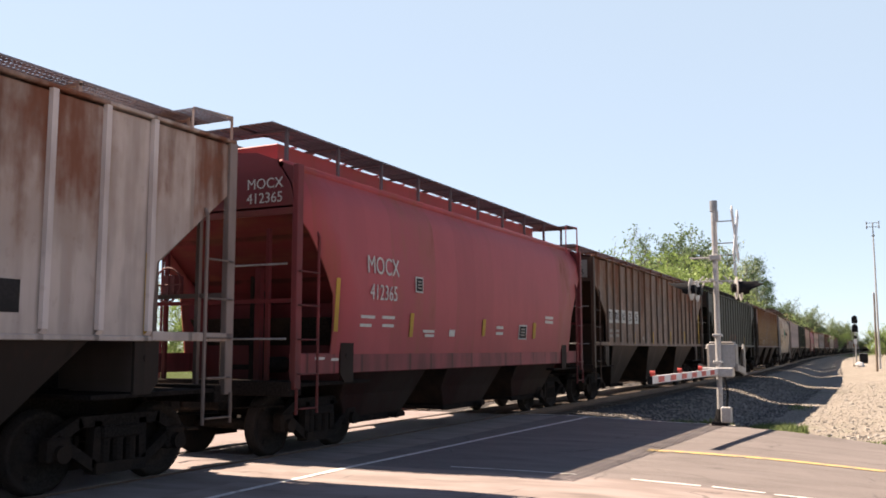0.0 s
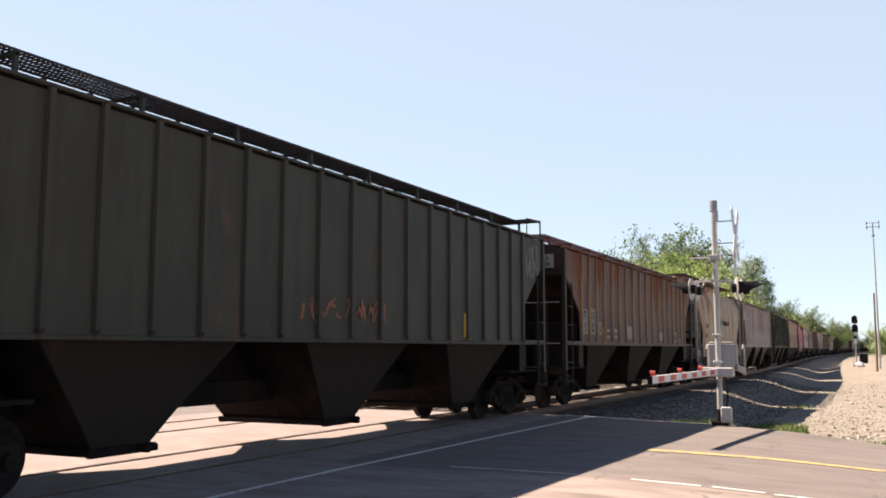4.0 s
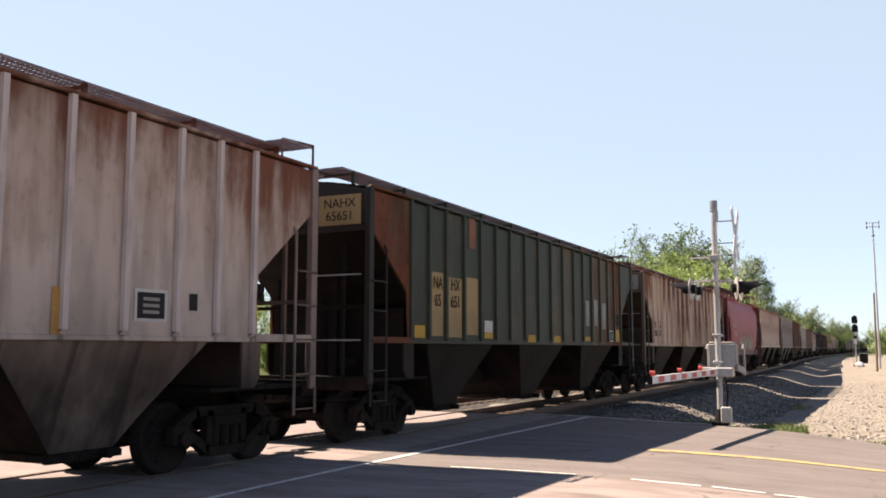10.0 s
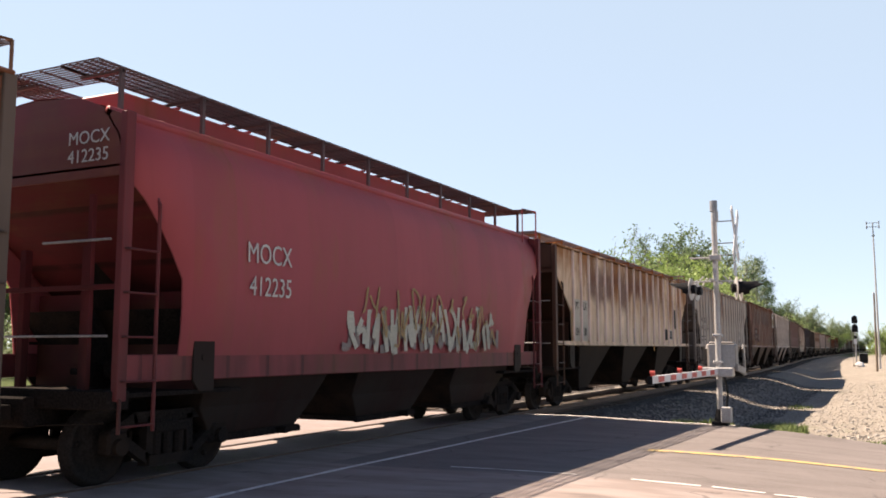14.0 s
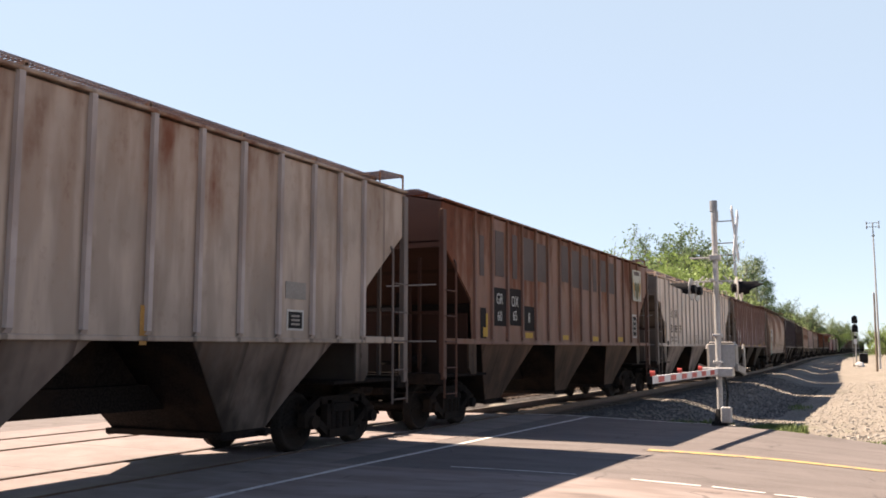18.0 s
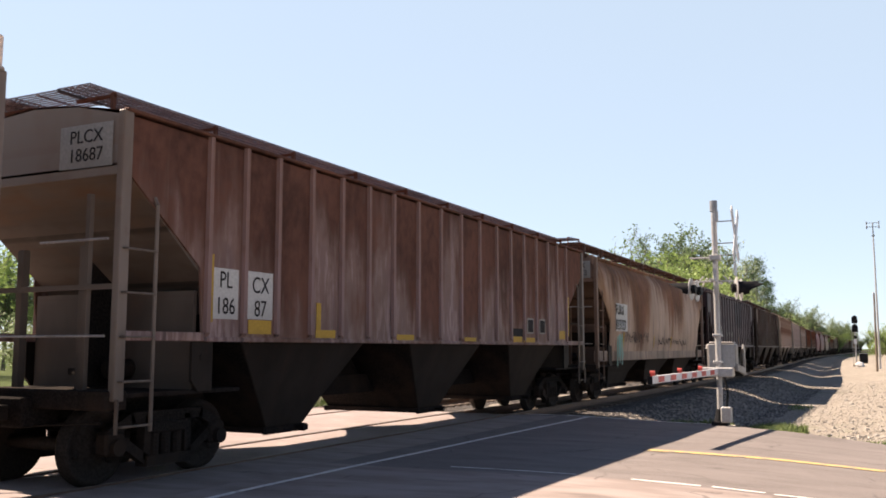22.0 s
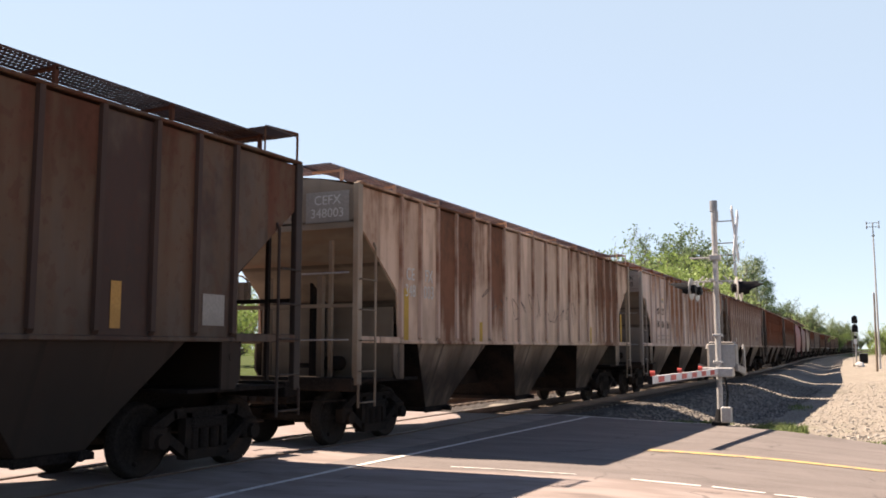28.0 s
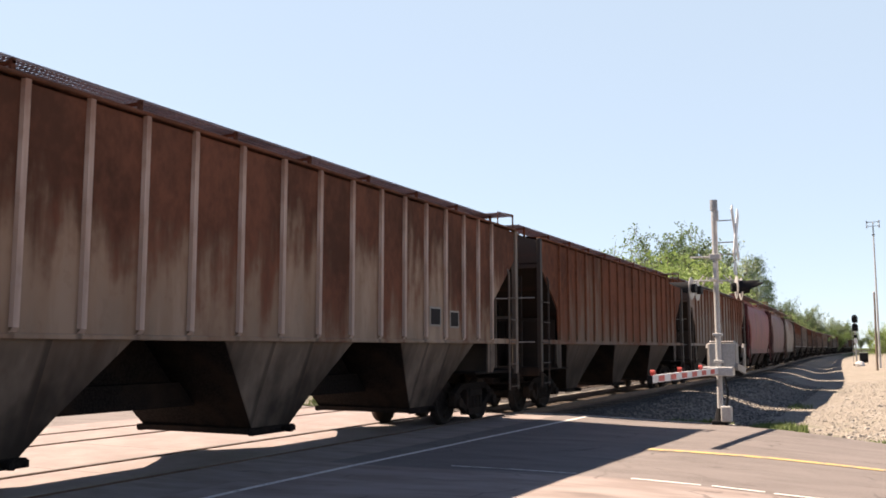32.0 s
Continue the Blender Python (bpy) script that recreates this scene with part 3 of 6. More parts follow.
def ladder_stiles(b, w):
    for y, top in ((0, 3.3), (w, 1.05)):
        rod(b, (0, y, 0.66), (0, y, top), 0.024, 6)
    # hooked top of the inner stile
    rod(b, (0, 0, 3.3), (-0.05, 0, 3.39), 0.024, 6)


def rung(b, w):
    rod(b, (0, 0, 0), (0.03, 0.03, 0), 0.014, 6)
    rod(b, (0.03, 0.03, 0), (0.03, w - 0.03, 0), 0.014, 6)
    rod(b, (0.03, w - 0.03, 0), (0, w, 0), 0.014, 6)


def coupler(b):
    box(b, -0.10, 0.10, 0.0, 0.5, 0.78, 0.96, 0.02)
    box(b, -0.20, 0.16, 0.45, 0.72, 0.72, 1.02, 0.04)
    box(b, 0.04, 0.22, 0.66, 0.84, 0.76, 0.98, 0.03)
    rod(b, (-0.3, 0.1, 0.72), (-1.35, 0.05, 0.78), 0.016, 6)
    rod(b, (0.3, 0.1, 0.72), (1.35, 0.05, 0.78), 0.016, 6)
    rod(b, (0.35, 0.2, 0.78), (0.42, 0.5, 0.5), 0.025, 6)
    rod(b, (0.42, 0.5, 0.5), (0.36, 0.8, 0.48), 0.025, 6)


def end_slope(b, L, zt, full):
    e = L / 2
    prism(b, [(e - 0.03, zt), (e, zt), (e, zt - 0.03), (e - 2.05, 1.97), (e - 2.1, 2.01)], -full, full)


def post(b):
    box(b, -0.05, 0.05, -0.11, 0.04, 1.02, 4.34, 0.01)


def end_platform(b, L):
    e = L / 2
    box(b, -1.5, 1.5, e - 0.22, e + 0.10, 0.92, 1.14, 0.015)
    box(b, -1.48, 1.48, e - 2.2, e - 0.22, 1.05, 1.10)
    box(b, -0.33, 0.33, e - 0.3, e + 0.22, 0.70, 1.05, 0.02)


def jacking_plate(b, L):
    e = L / 2
    prism(b, [(e - 1.62, 1.08), (e - 1.62, 1.70), (e - 1.24, 1.70), (e - 1.24, 1.22), (e - 1.36, 1.08)], 1.47, 1.51)
    rod(b, (1.45, e - 1.43, 1.5), (1.52, e - 1.43, 1.5), 0.05, 10)


def brake_tank(b):
    rod(b, (-0.75, 1.5, 1.3), (-0.1, 1.5, 1.3), 0.17, 14)


def brake_cylinder(b):
    rod(b, (0.35, 1.0, 1.35), (0.35, 1.55, 1.35), 0.13, 14)
    rod(b, (0.35, 1.5, 1.35), (0.35, 1.9, 1.35), 0.03, 8)


def hand_wheel(b):
    for i in range(16):
        p, q = 2 * math.pi * i / 16, 2 * math.pi * (i + 1) / 16
        rod(b, (0.27 * math.cos(p), 0, 0.27 * math.sin(p)), (0.27 * math.cos(q), 0, 0.27 * math.sin(q)), 0.016, 6)
    for i in range(4):
        p = math.pi * i / 2
        rod(b, (0, 0.02, 0), (0.27 * math.cos(p), 0, 0.27 * math.sin(p)), 0.012, 6)
    box(b, -0.12, 0.12, 0.02, 0.22, -0.15, 0.15)


def hatch(b, l):
    box(b, -0.33, 0.33, -l / 2, l / 2, 0, 0.10, 0.02)
    for k in range(5):
        y = -l / 2 + l * (k + 0.5) / 5
        box(b, -0.36, 0.36, y - 0.03, y + 0.03, 0.10, 0.125)


def rib_mesh(b, wide, z0, z1):
    w = wide / 2
    prism(b, [(0.0, -w), (0.05, -w * 0.72), (0.05, w * 0.72), (0.0, w)], z0 + 0.05, z1, "z")
    v = [b.verts.new(p) for p in ((0.002, -w, z0), (0.002, w, z0), (0.05, w * 0.72, z0 + 0.05), (0.05, -w * 0.72, z0 + 0.05))]
    b.faces.new(v)


PANELS = [0.724] * 2 + [0.832] * 4 + [0.926] * 5 + [0.832] * 4 + [0.724] * 2


def rib_y(i, even=0.0):
    """Place of a rib along the car: evenly spaced, or narrower panels towards the ends."""
    return (i - 7.5) * even if even else sum(PANELS[:i]) - sum(PANELS) / 2


def add_truck(car, y, full):
    truck = part("truck", Kit.get("bolster", bolster), M_TRUCK, car, m=pose(0, y, 0))
    for s in (-1, 1):
        part("side_frame", Kit.get(("side_frame", s), lambda b, s=s: side_frame(b, s * 1.0)), M_TRUCK, truck)
    sets = []
    for d in (-0.889, 0.889):
        w = part("wheelset", Kit.get("wheelset", wheelset, True), M_WHEEL, truck, m=pose(0, d, 0.457))
        sets.append(w)
    return sets


CARS = []


def panel_mesh(w, h):
    b = bm_new()
    box(b, -w / 2, w / 2, -h / 2, h / 2, -0.002, 0.002)
    return b


def frame_mesh(w, h):
    b = bm_new()
    d = 0.1 * min(w, h)
    for x0, x1, y0, y1 in ((-w / 2, w / 2, h / 2 - d, h / 2), (-w / 2, w / 2, -h / 2, -h / 2 + d), (-w / 2, -w / 2 + d, -h / 2 + d, h / 2 - d), (w / 2 - d, w / 2, -h / 2 + d, h / 2 - d)):
        box(b, x0, x1, y0, y1, -0.002, 0.003)
    return b


def scribble(car, seed, y, z, w, h, tint, strokes=9, thick=0.03, half=1.52, name="spray_paint"):
    """Unreadable spray-painted strokes on a side."""
    rnd = random.Random(seed)
    b = bm_new()
    for k in range(strokes):
        cx = -w / 2 + w * (k + 0.5) / strokes
        pts = [Vector((cx + rnd.uniform(-0.6, 0.6) * w / strokes, rnd.uniform(-h / 2, h / 2))) for _ in range(4)]
        ends = [pts[0]] + pts + [pts[-1]]
        line = []
        for a0, a1, a2, a3 in zip(ends, ends[1:], ends[2:], ends[3:]):
            for i in range(7):
                f = i / 7
                line.append(0.5 * (2 * a1 + (a2 - a0) * f + (2 * a0 - 5 * a1 + 4 * a2 - a3) * f * f + (3 * a1 - a0 - 3 * a2 + a3) * f ** 3))
        for j, (p, q) in enumerate(zip(line, line[1:])):
            d = (q - p)
            if d.length < 1e-4:
                continue
            nrm = Vector((-d.y, d.x)).normalized() * thick / 2
            v = [b.verts.new((o.x, o.y, 0.0012 * k + 0.00005 * j)) for o in (p - nrm, q - nrm, q + nrm, p + nrm)]
            b.faces.new(v)
    return tagged(part(name, b, INK[tint], car, m=pose(half + 0.006, y, z) @ ON_SIDE), kind="stuff")


INK = {}


def hopper_car(kind, length, label, body, rib=None, ribs=0, rib_wide=0.10, roof=None, walk_mat=None, ends=None, lower=None, bays=3, sill=1.74,
               half=1.52, full=True, marks=None, even=0.0, plate=None, slope=None, end_low=None, walk_up=0.0, sill_mat=None, rise=0.0, cut=0.95):
    """A covered hopper car; its own space starts on the rail heads at its middle, and y points to its rear."""
    car = tagged(new("hopper_car"), label, "hopper car", "cars of the freight train")
    L, e = length, length / 2
    rib, roof, ends, lower = rib or body, roof or body, ends or body, lower or body
    walk_mat = walk_mat or M_BARE
    ribbed = kind == "ribbed"
    # sides
    for s in (1, -1):
        if ribbed:
            me = Kit.get(("side_sheet", L, half, sill, s, rise), lambda b: flat_side(b, L, half, sill, s, rise))
        else:
            me = Kit.get(("side_sheet", L, "round", s, cut), lambda b: round_side(b, L, s, cut=cut), True)
        part("side_sheet", me, body, car)

        def chord(b):
            if ribbed:
                box(b, s * half - 0.03, s * half + 0.06, -e, e, 4.325 + rise, 4.37 + rise, 0.012)
                box(b, s * half - 0.04, s * half + 0.03, -e + 1.4, e - 1.4, sill - 0.045, sill + 0.015, 0.01)
                for q in (-1, 1):
                    y0, y1 = sorted((q * (e - 1.4), q * e))
                    box(b, s * half - 0.03, s * half + 0.04, y0, y1, sill - 0.04, sill + 0.07, 0.01)
            else:
                box(b, s * 1.45 - 0.03, s * 1.45 + 0.03, -e, e, 1.22, 1.54, 0.012)
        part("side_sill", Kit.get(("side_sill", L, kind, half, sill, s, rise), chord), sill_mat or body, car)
    if ribbed:
        me = Kit.get(("rib", rib_wide, sill, rise), lambda b: rib_mesh(b, rib_wide, sill + 0.02, 4.325 + rise))
        for i in range(ribs):
            part("rib", me, rib, car, m=pose(half, rib_y(i, even), 0))
        far = Kit.get(("ribs_of_far_side", L, ribs, sill), lambda b: [box(b, -half - 0.055, -half, rib_y(i, even) - 0.05, rib_y(i, even) + 0.05, sill, 4.25) for i in range(ribs)])
        tagged(part("far_side_rib", far, rib, car), kind="stuff")
        zc, ze, xe, walk_z, walk_x = 4.54 + rise, 4.33 + rise, half + 0.02, 4.71, 1.00
    else:
        for s in (-1, 1):
            part("shoulder_bead", Kit.get(("shoulder_bead", L, s), lambda b: rod(b, (s * (round_x(4.38) - 0.01), -e, 4.38), (s * (round_x(4.38) - 0.01), e, 4.38), 0.06, 12), True), body, car)
        zc, ze, xe, walk_z, walk_x = 4.66, 4.42, round_x(4.42), 5.02, 1.08
    walk_z += walk_up
    part("roof", Kit.get(("roof", L, kind, half, rise), lambda b: roof_mesh(b, L, xe, ze, zc)), roof, car)
    # walkway, hatches
    def boards(b):
        for s in (-1, 1):
            grating(b, *sorted((s * 0.45, s * walk_x)), -e - 0.05, e + 0.05, walk_z)
        for q in (-1, 1):
            y0, y1 = sorted((q * (e - 0.62), q * (e + 0.05)))
            x0, x1 = sorted((-q * 0.45, q * (half - 0.1)))
            grating(b, x0, x1, y0, y1, walk_z - 0.012)
    if full:
        part("walkway", Kit.get(("walkway", L, kind, walk_up), boards), walk_mat, car, "open steel grating walkway on the roof")
    else:
        part("walkway", Kit.get(("walkway_plain", L, kind), lambda b: [box(b, *sorted((s * 0.45, s * walk_x)), -e, e, walk_z - 0.05, walk_z) for s in (-1, 1)]), walk_mat, car)

    def bracket(b):
        box(b, walk_x - 0.02, walk_x + 0.03, -0.025, 0.025, zc - 0.2, walk_z - 0.02)
        box(b, 0.4, walk_x + 0.03, -0.02, 0.02, walk_z - 0.08, walk_z - 0.045)

    def corner_rail(b):
        rod(b, (0, 0.04, 4.2), (0, 0.04, walk_z + 0.01), 0.02, 6)
        rod(b, (-0.12, -0.58, 4.2), (-0.12, -0.58, walk_z + 0.01), 0.016, 6)
        rod(b, (0, 0.04, walk_z + 0.01), (-0.12, -0.58, walk_z + 0.01), 0.016, 6)
        rod(b, (0, 0.04, walk_z + 0.01), (-0.9, 0.04, walk_z + 0.01), 0.016, 6)
    nb = 9
    for i in range(nb + 1 if full else 0):
        y = -e + 0.3 + (L - 0.6) * i / nb
        for s in (0, 180):
            part("walkway_bracket", Kit.get(("walkway_bracket", kind, walk_up, rise), bracket), roof if ribbed else walk_mat, car, m=pose(0, y, 0, 0, 0, s))
    for q in (-1, 1):
        for s in (q,):
            part("roof_grab_rail", Kit.get(("roof_grab_rail", kind, s, q, walk_up), lambda b: (corner_rail(b), bmesh.ops.scale(b, vec=(s, q, 1), verts=b.verts))), roof, car, m=pose(s * (half - 0.08), q * e, 0))
    cw = 0.40 if ribbed else 0.46
    part("hatch_coaming", Kit.get(("hatch_coaming", L, kind, walk_up, rise), lambda b: box(b, -cw, cw, -e + 0.9, e - 0.9, zc - 0.3, walk_z - (0.12 if ribbed else 0.07), 0.02)), roof, car)
    hl = (L - 2.4) / 4
    for i in range(4):
        part("roof_hatch", Kit.get(("roof_hatch", round(hl, 2)), lambda b: hatch(b, hl - 0.15)), roof, car, m=pose(0, -e + 1.2 + hl * (i + 0.5), walk_z - 0.12))
    # ends
    for q in (-1, 1):
        turn = pose(0, 0, 0, 0, 0, 0 if q > 0 else 180)
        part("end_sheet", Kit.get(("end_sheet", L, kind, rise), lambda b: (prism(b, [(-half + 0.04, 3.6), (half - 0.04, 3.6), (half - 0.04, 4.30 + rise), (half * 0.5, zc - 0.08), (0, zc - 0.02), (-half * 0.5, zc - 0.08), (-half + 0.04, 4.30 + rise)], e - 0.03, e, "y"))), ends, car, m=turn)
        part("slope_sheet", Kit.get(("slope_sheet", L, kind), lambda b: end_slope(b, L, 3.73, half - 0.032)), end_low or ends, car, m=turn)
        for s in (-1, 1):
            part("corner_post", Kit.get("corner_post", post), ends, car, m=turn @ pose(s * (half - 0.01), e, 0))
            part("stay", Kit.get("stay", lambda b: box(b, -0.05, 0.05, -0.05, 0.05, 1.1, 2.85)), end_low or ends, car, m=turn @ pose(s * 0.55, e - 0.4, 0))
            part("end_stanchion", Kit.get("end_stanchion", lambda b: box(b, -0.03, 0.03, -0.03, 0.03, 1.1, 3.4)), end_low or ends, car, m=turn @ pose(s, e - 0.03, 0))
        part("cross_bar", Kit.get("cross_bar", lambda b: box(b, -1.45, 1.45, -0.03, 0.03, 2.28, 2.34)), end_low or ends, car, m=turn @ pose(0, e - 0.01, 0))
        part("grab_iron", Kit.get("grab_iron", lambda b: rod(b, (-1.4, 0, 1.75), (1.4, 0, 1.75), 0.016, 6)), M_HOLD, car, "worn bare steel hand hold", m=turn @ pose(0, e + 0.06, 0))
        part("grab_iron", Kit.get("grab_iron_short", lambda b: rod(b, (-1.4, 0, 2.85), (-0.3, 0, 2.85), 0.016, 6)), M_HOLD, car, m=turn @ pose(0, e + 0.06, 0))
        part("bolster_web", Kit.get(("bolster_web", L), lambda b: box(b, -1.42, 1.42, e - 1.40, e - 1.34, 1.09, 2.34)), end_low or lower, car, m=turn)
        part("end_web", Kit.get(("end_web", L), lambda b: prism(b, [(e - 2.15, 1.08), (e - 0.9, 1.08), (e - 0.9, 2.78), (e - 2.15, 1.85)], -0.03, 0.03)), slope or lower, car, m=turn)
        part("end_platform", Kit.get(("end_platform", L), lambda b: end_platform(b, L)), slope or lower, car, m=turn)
        for s in (-1, 1):
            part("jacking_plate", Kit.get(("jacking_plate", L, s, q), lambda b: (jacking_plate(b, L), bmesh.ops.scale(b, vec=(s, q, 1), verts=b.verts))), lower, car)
        part("coupler", Kit.get("coupler", coupler), M_TRUCK, car, m=turn @ pose(0, e - 0.05, 0))
        for s in (-1, 1):
            w = 0.52
            lad = part("ladder", Kit.get(("ladder", w, q), lambda b: (ladder_stiles(b, w), bmesh.ops.scale(b, vec=(1, q, 1), verts=b.verts))), ends, car, m=pose(s * (half + 0.045), q * (e - w), 0))
            if full and s > 0:
                for k in range(5):
                    part("rung", Kit.get(("rung", w, q), lambda b: (rung(b, w), bmesh.ops.scale(b, vec=(1, q, 1), verts=b.verts))), ends, lad, m=pose(0, 0, 0.74 + 0.5 * k))
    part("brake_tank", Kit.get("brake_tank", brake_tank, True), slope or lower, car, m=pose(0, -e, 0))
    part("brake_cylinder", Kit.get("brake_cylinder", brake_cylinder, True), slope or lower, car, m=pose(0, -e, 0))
    part("hand_brake", Kit.get("hand_brake", hand_wheel), ends, car, "hand brake wheel", m=pose(-0.82, -e - 0.14, 2.6))
    if plate:
        lines, back, ink, fit = (*plate, 1.0)[:4]
        at = pose(0.93, -e - 0.012, 3.97) @ ON_FRONT
        if back:
            part("number_panel", panel_mesh(0.86 * fit, 0.52 * fit), INK[back], car, m=at)
        for k, s in enumerate(lines):
            part("lettering", lettering(s, 0.225 * fit), INK[ink], car, m=at @ pose(0, (0.11 - 0.22 * k) * fit, 0.005))
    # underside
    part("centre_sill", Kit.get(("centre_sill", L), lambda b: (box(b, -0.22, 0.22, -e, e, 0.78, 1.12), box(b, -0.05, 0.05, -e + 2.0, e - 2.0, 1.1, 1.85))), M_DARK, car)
    n = bays
    gate = 0.44 if ribbed else 0.95
    top = sill if ribbed else 1.3
    step = 4.74 if ribbed else (L - 2.4) / n
    for i in range(n):
        y = step * (i + 0.5 - n / 2)
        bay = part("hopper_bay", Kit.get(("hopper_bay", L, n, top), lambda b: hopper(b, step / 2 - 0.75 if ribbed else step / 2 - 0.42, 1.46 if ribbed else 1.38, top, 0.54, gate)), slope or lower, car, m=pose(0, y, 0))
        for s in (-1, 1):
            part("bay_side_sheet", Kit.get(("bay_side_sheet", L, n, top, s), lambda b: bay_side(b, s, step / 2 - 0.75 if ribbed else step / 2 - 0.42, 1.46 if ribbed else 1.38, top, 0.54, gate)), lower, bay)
        part("outlet_gate", Kit.get(("outlet_gate", gate), lambda b: gate_mesh(b, gate)), M_DARK, bay, "greasy steel sliding outlet gate", m=pose(0, 0, 0.54))
    wheels = []
    for q in (-1, 1):
        wheels += add_truck(car, q * (e - 1.35), full)
    for layer, (text, y, z, size, tint) in enumerate(marks or []):
        room = 9.0
        if ribbed:
            # writing and plates sit in the middle of the panel between two ribs
            for k in range(ribs - 1):
                y0, y1 = rib_y(k, even), rib_y(k + 1, even)
                if y0 <= y < y1 and (text != "#" or 0.25 < size[0] < 0.8):
                    y, room = (y0 + y1) / 2, y1 - y0 - 0.15
                    if text == "#":
                        size = (min(size[0], room), size[1])
        x = (half + 0.004) if ribbed else round_x(z) + 0.008
        tilt = 0 if ribbed else math.degrees(math.atan2(round_x(z + 0.2) - round_x(z - 0.2), 0.4))
        at = pose(x, y, z, 0, tilt, 0) @ ON_SIDE @ pose(0, 0, 0.0005 * layer)
        if text != "#":
            me = lettering(text, size)
            wide = max(v.co.x for v in me.vertices) - min(v.co.x for v in me.vertices)
            part("lettering", me, INK[tint], car, m=at @ pose(0, 0, 0.004 if ribbed else 0.014) @ Matrix.Diagonal((min(0.84, room / wide), 1, 1, 1)))
        elif tint in ("O", "O2"):
            w, h = size
            part("stencil_frame", frame_mesh(w, h), INK["W" if tint == "O" else "F"], car, m=at)
            part("stencil_panel", panel_mesh(w * 0.8, h * 0.8), INK["D"], car, m=at @ pose(0, 0, 0.003))
            if tint == "O":
                for k in range(3):
                    part("stencil_bar", panel_mesh(w * 0.5, h * 0.1), INK["F"], car, m=at @ pose(0, h * (0.2 - 0.2 * k), 0.006))
        else:
            part("reflector" if tint in ("Y", "Q") else "stencil_panel", panel_mesh(*size), INK[tint], car, m=at)
    CARS.append((car, wheels))
    return car

# ---- crossing signal with its lowered gate ----
M_SILVER = plain("weathered_aluminium_paint", (0.415, 0.405, 0.405), 0.5, 0.3, 0.15, 4, (0.302, 0.285, 0.275))
M_CAST = plain("grey_cast_aluminium", (0.257, 0.241, 0.234), 0.55, 0.4, 0.25, 8, (0.166, 0.151, 0.144))
M_WHITE = plain("white_enamel", (0.60, 0.60, 0.62), 0.5, 0, 0.08, 4, (0.50, 0.49, 0.49))
M_RED = plain("red_reflective_sheet", (0.50, 0.06, 0.05), 0.5, 0, 0.12)
M_BLACK = plain("black_enamel", (0.02, 0.02, 0.022), 0.5, 0, 0.2)
M_LENS = plain("dark_red_lens", (0.12, 0.01, 0.01), 0.15, 0, 0.1)
M_CONC = plain("plinth_concrete", (0.42, 0.38, 0.34), 0.9, 0, 0.2, 6, bump=0.4)
M_WOOD = plain("weathered_pole_wood", (0.17, 0.13, 0.10), 0.9, 0, 0.3, 5, bump=0.3)
M_STEEL = plain("dull_steel", (0.30, 0.30, 0.31), 0.5, 0.6, 0.15)

MX, MY = -3.42, 20.75


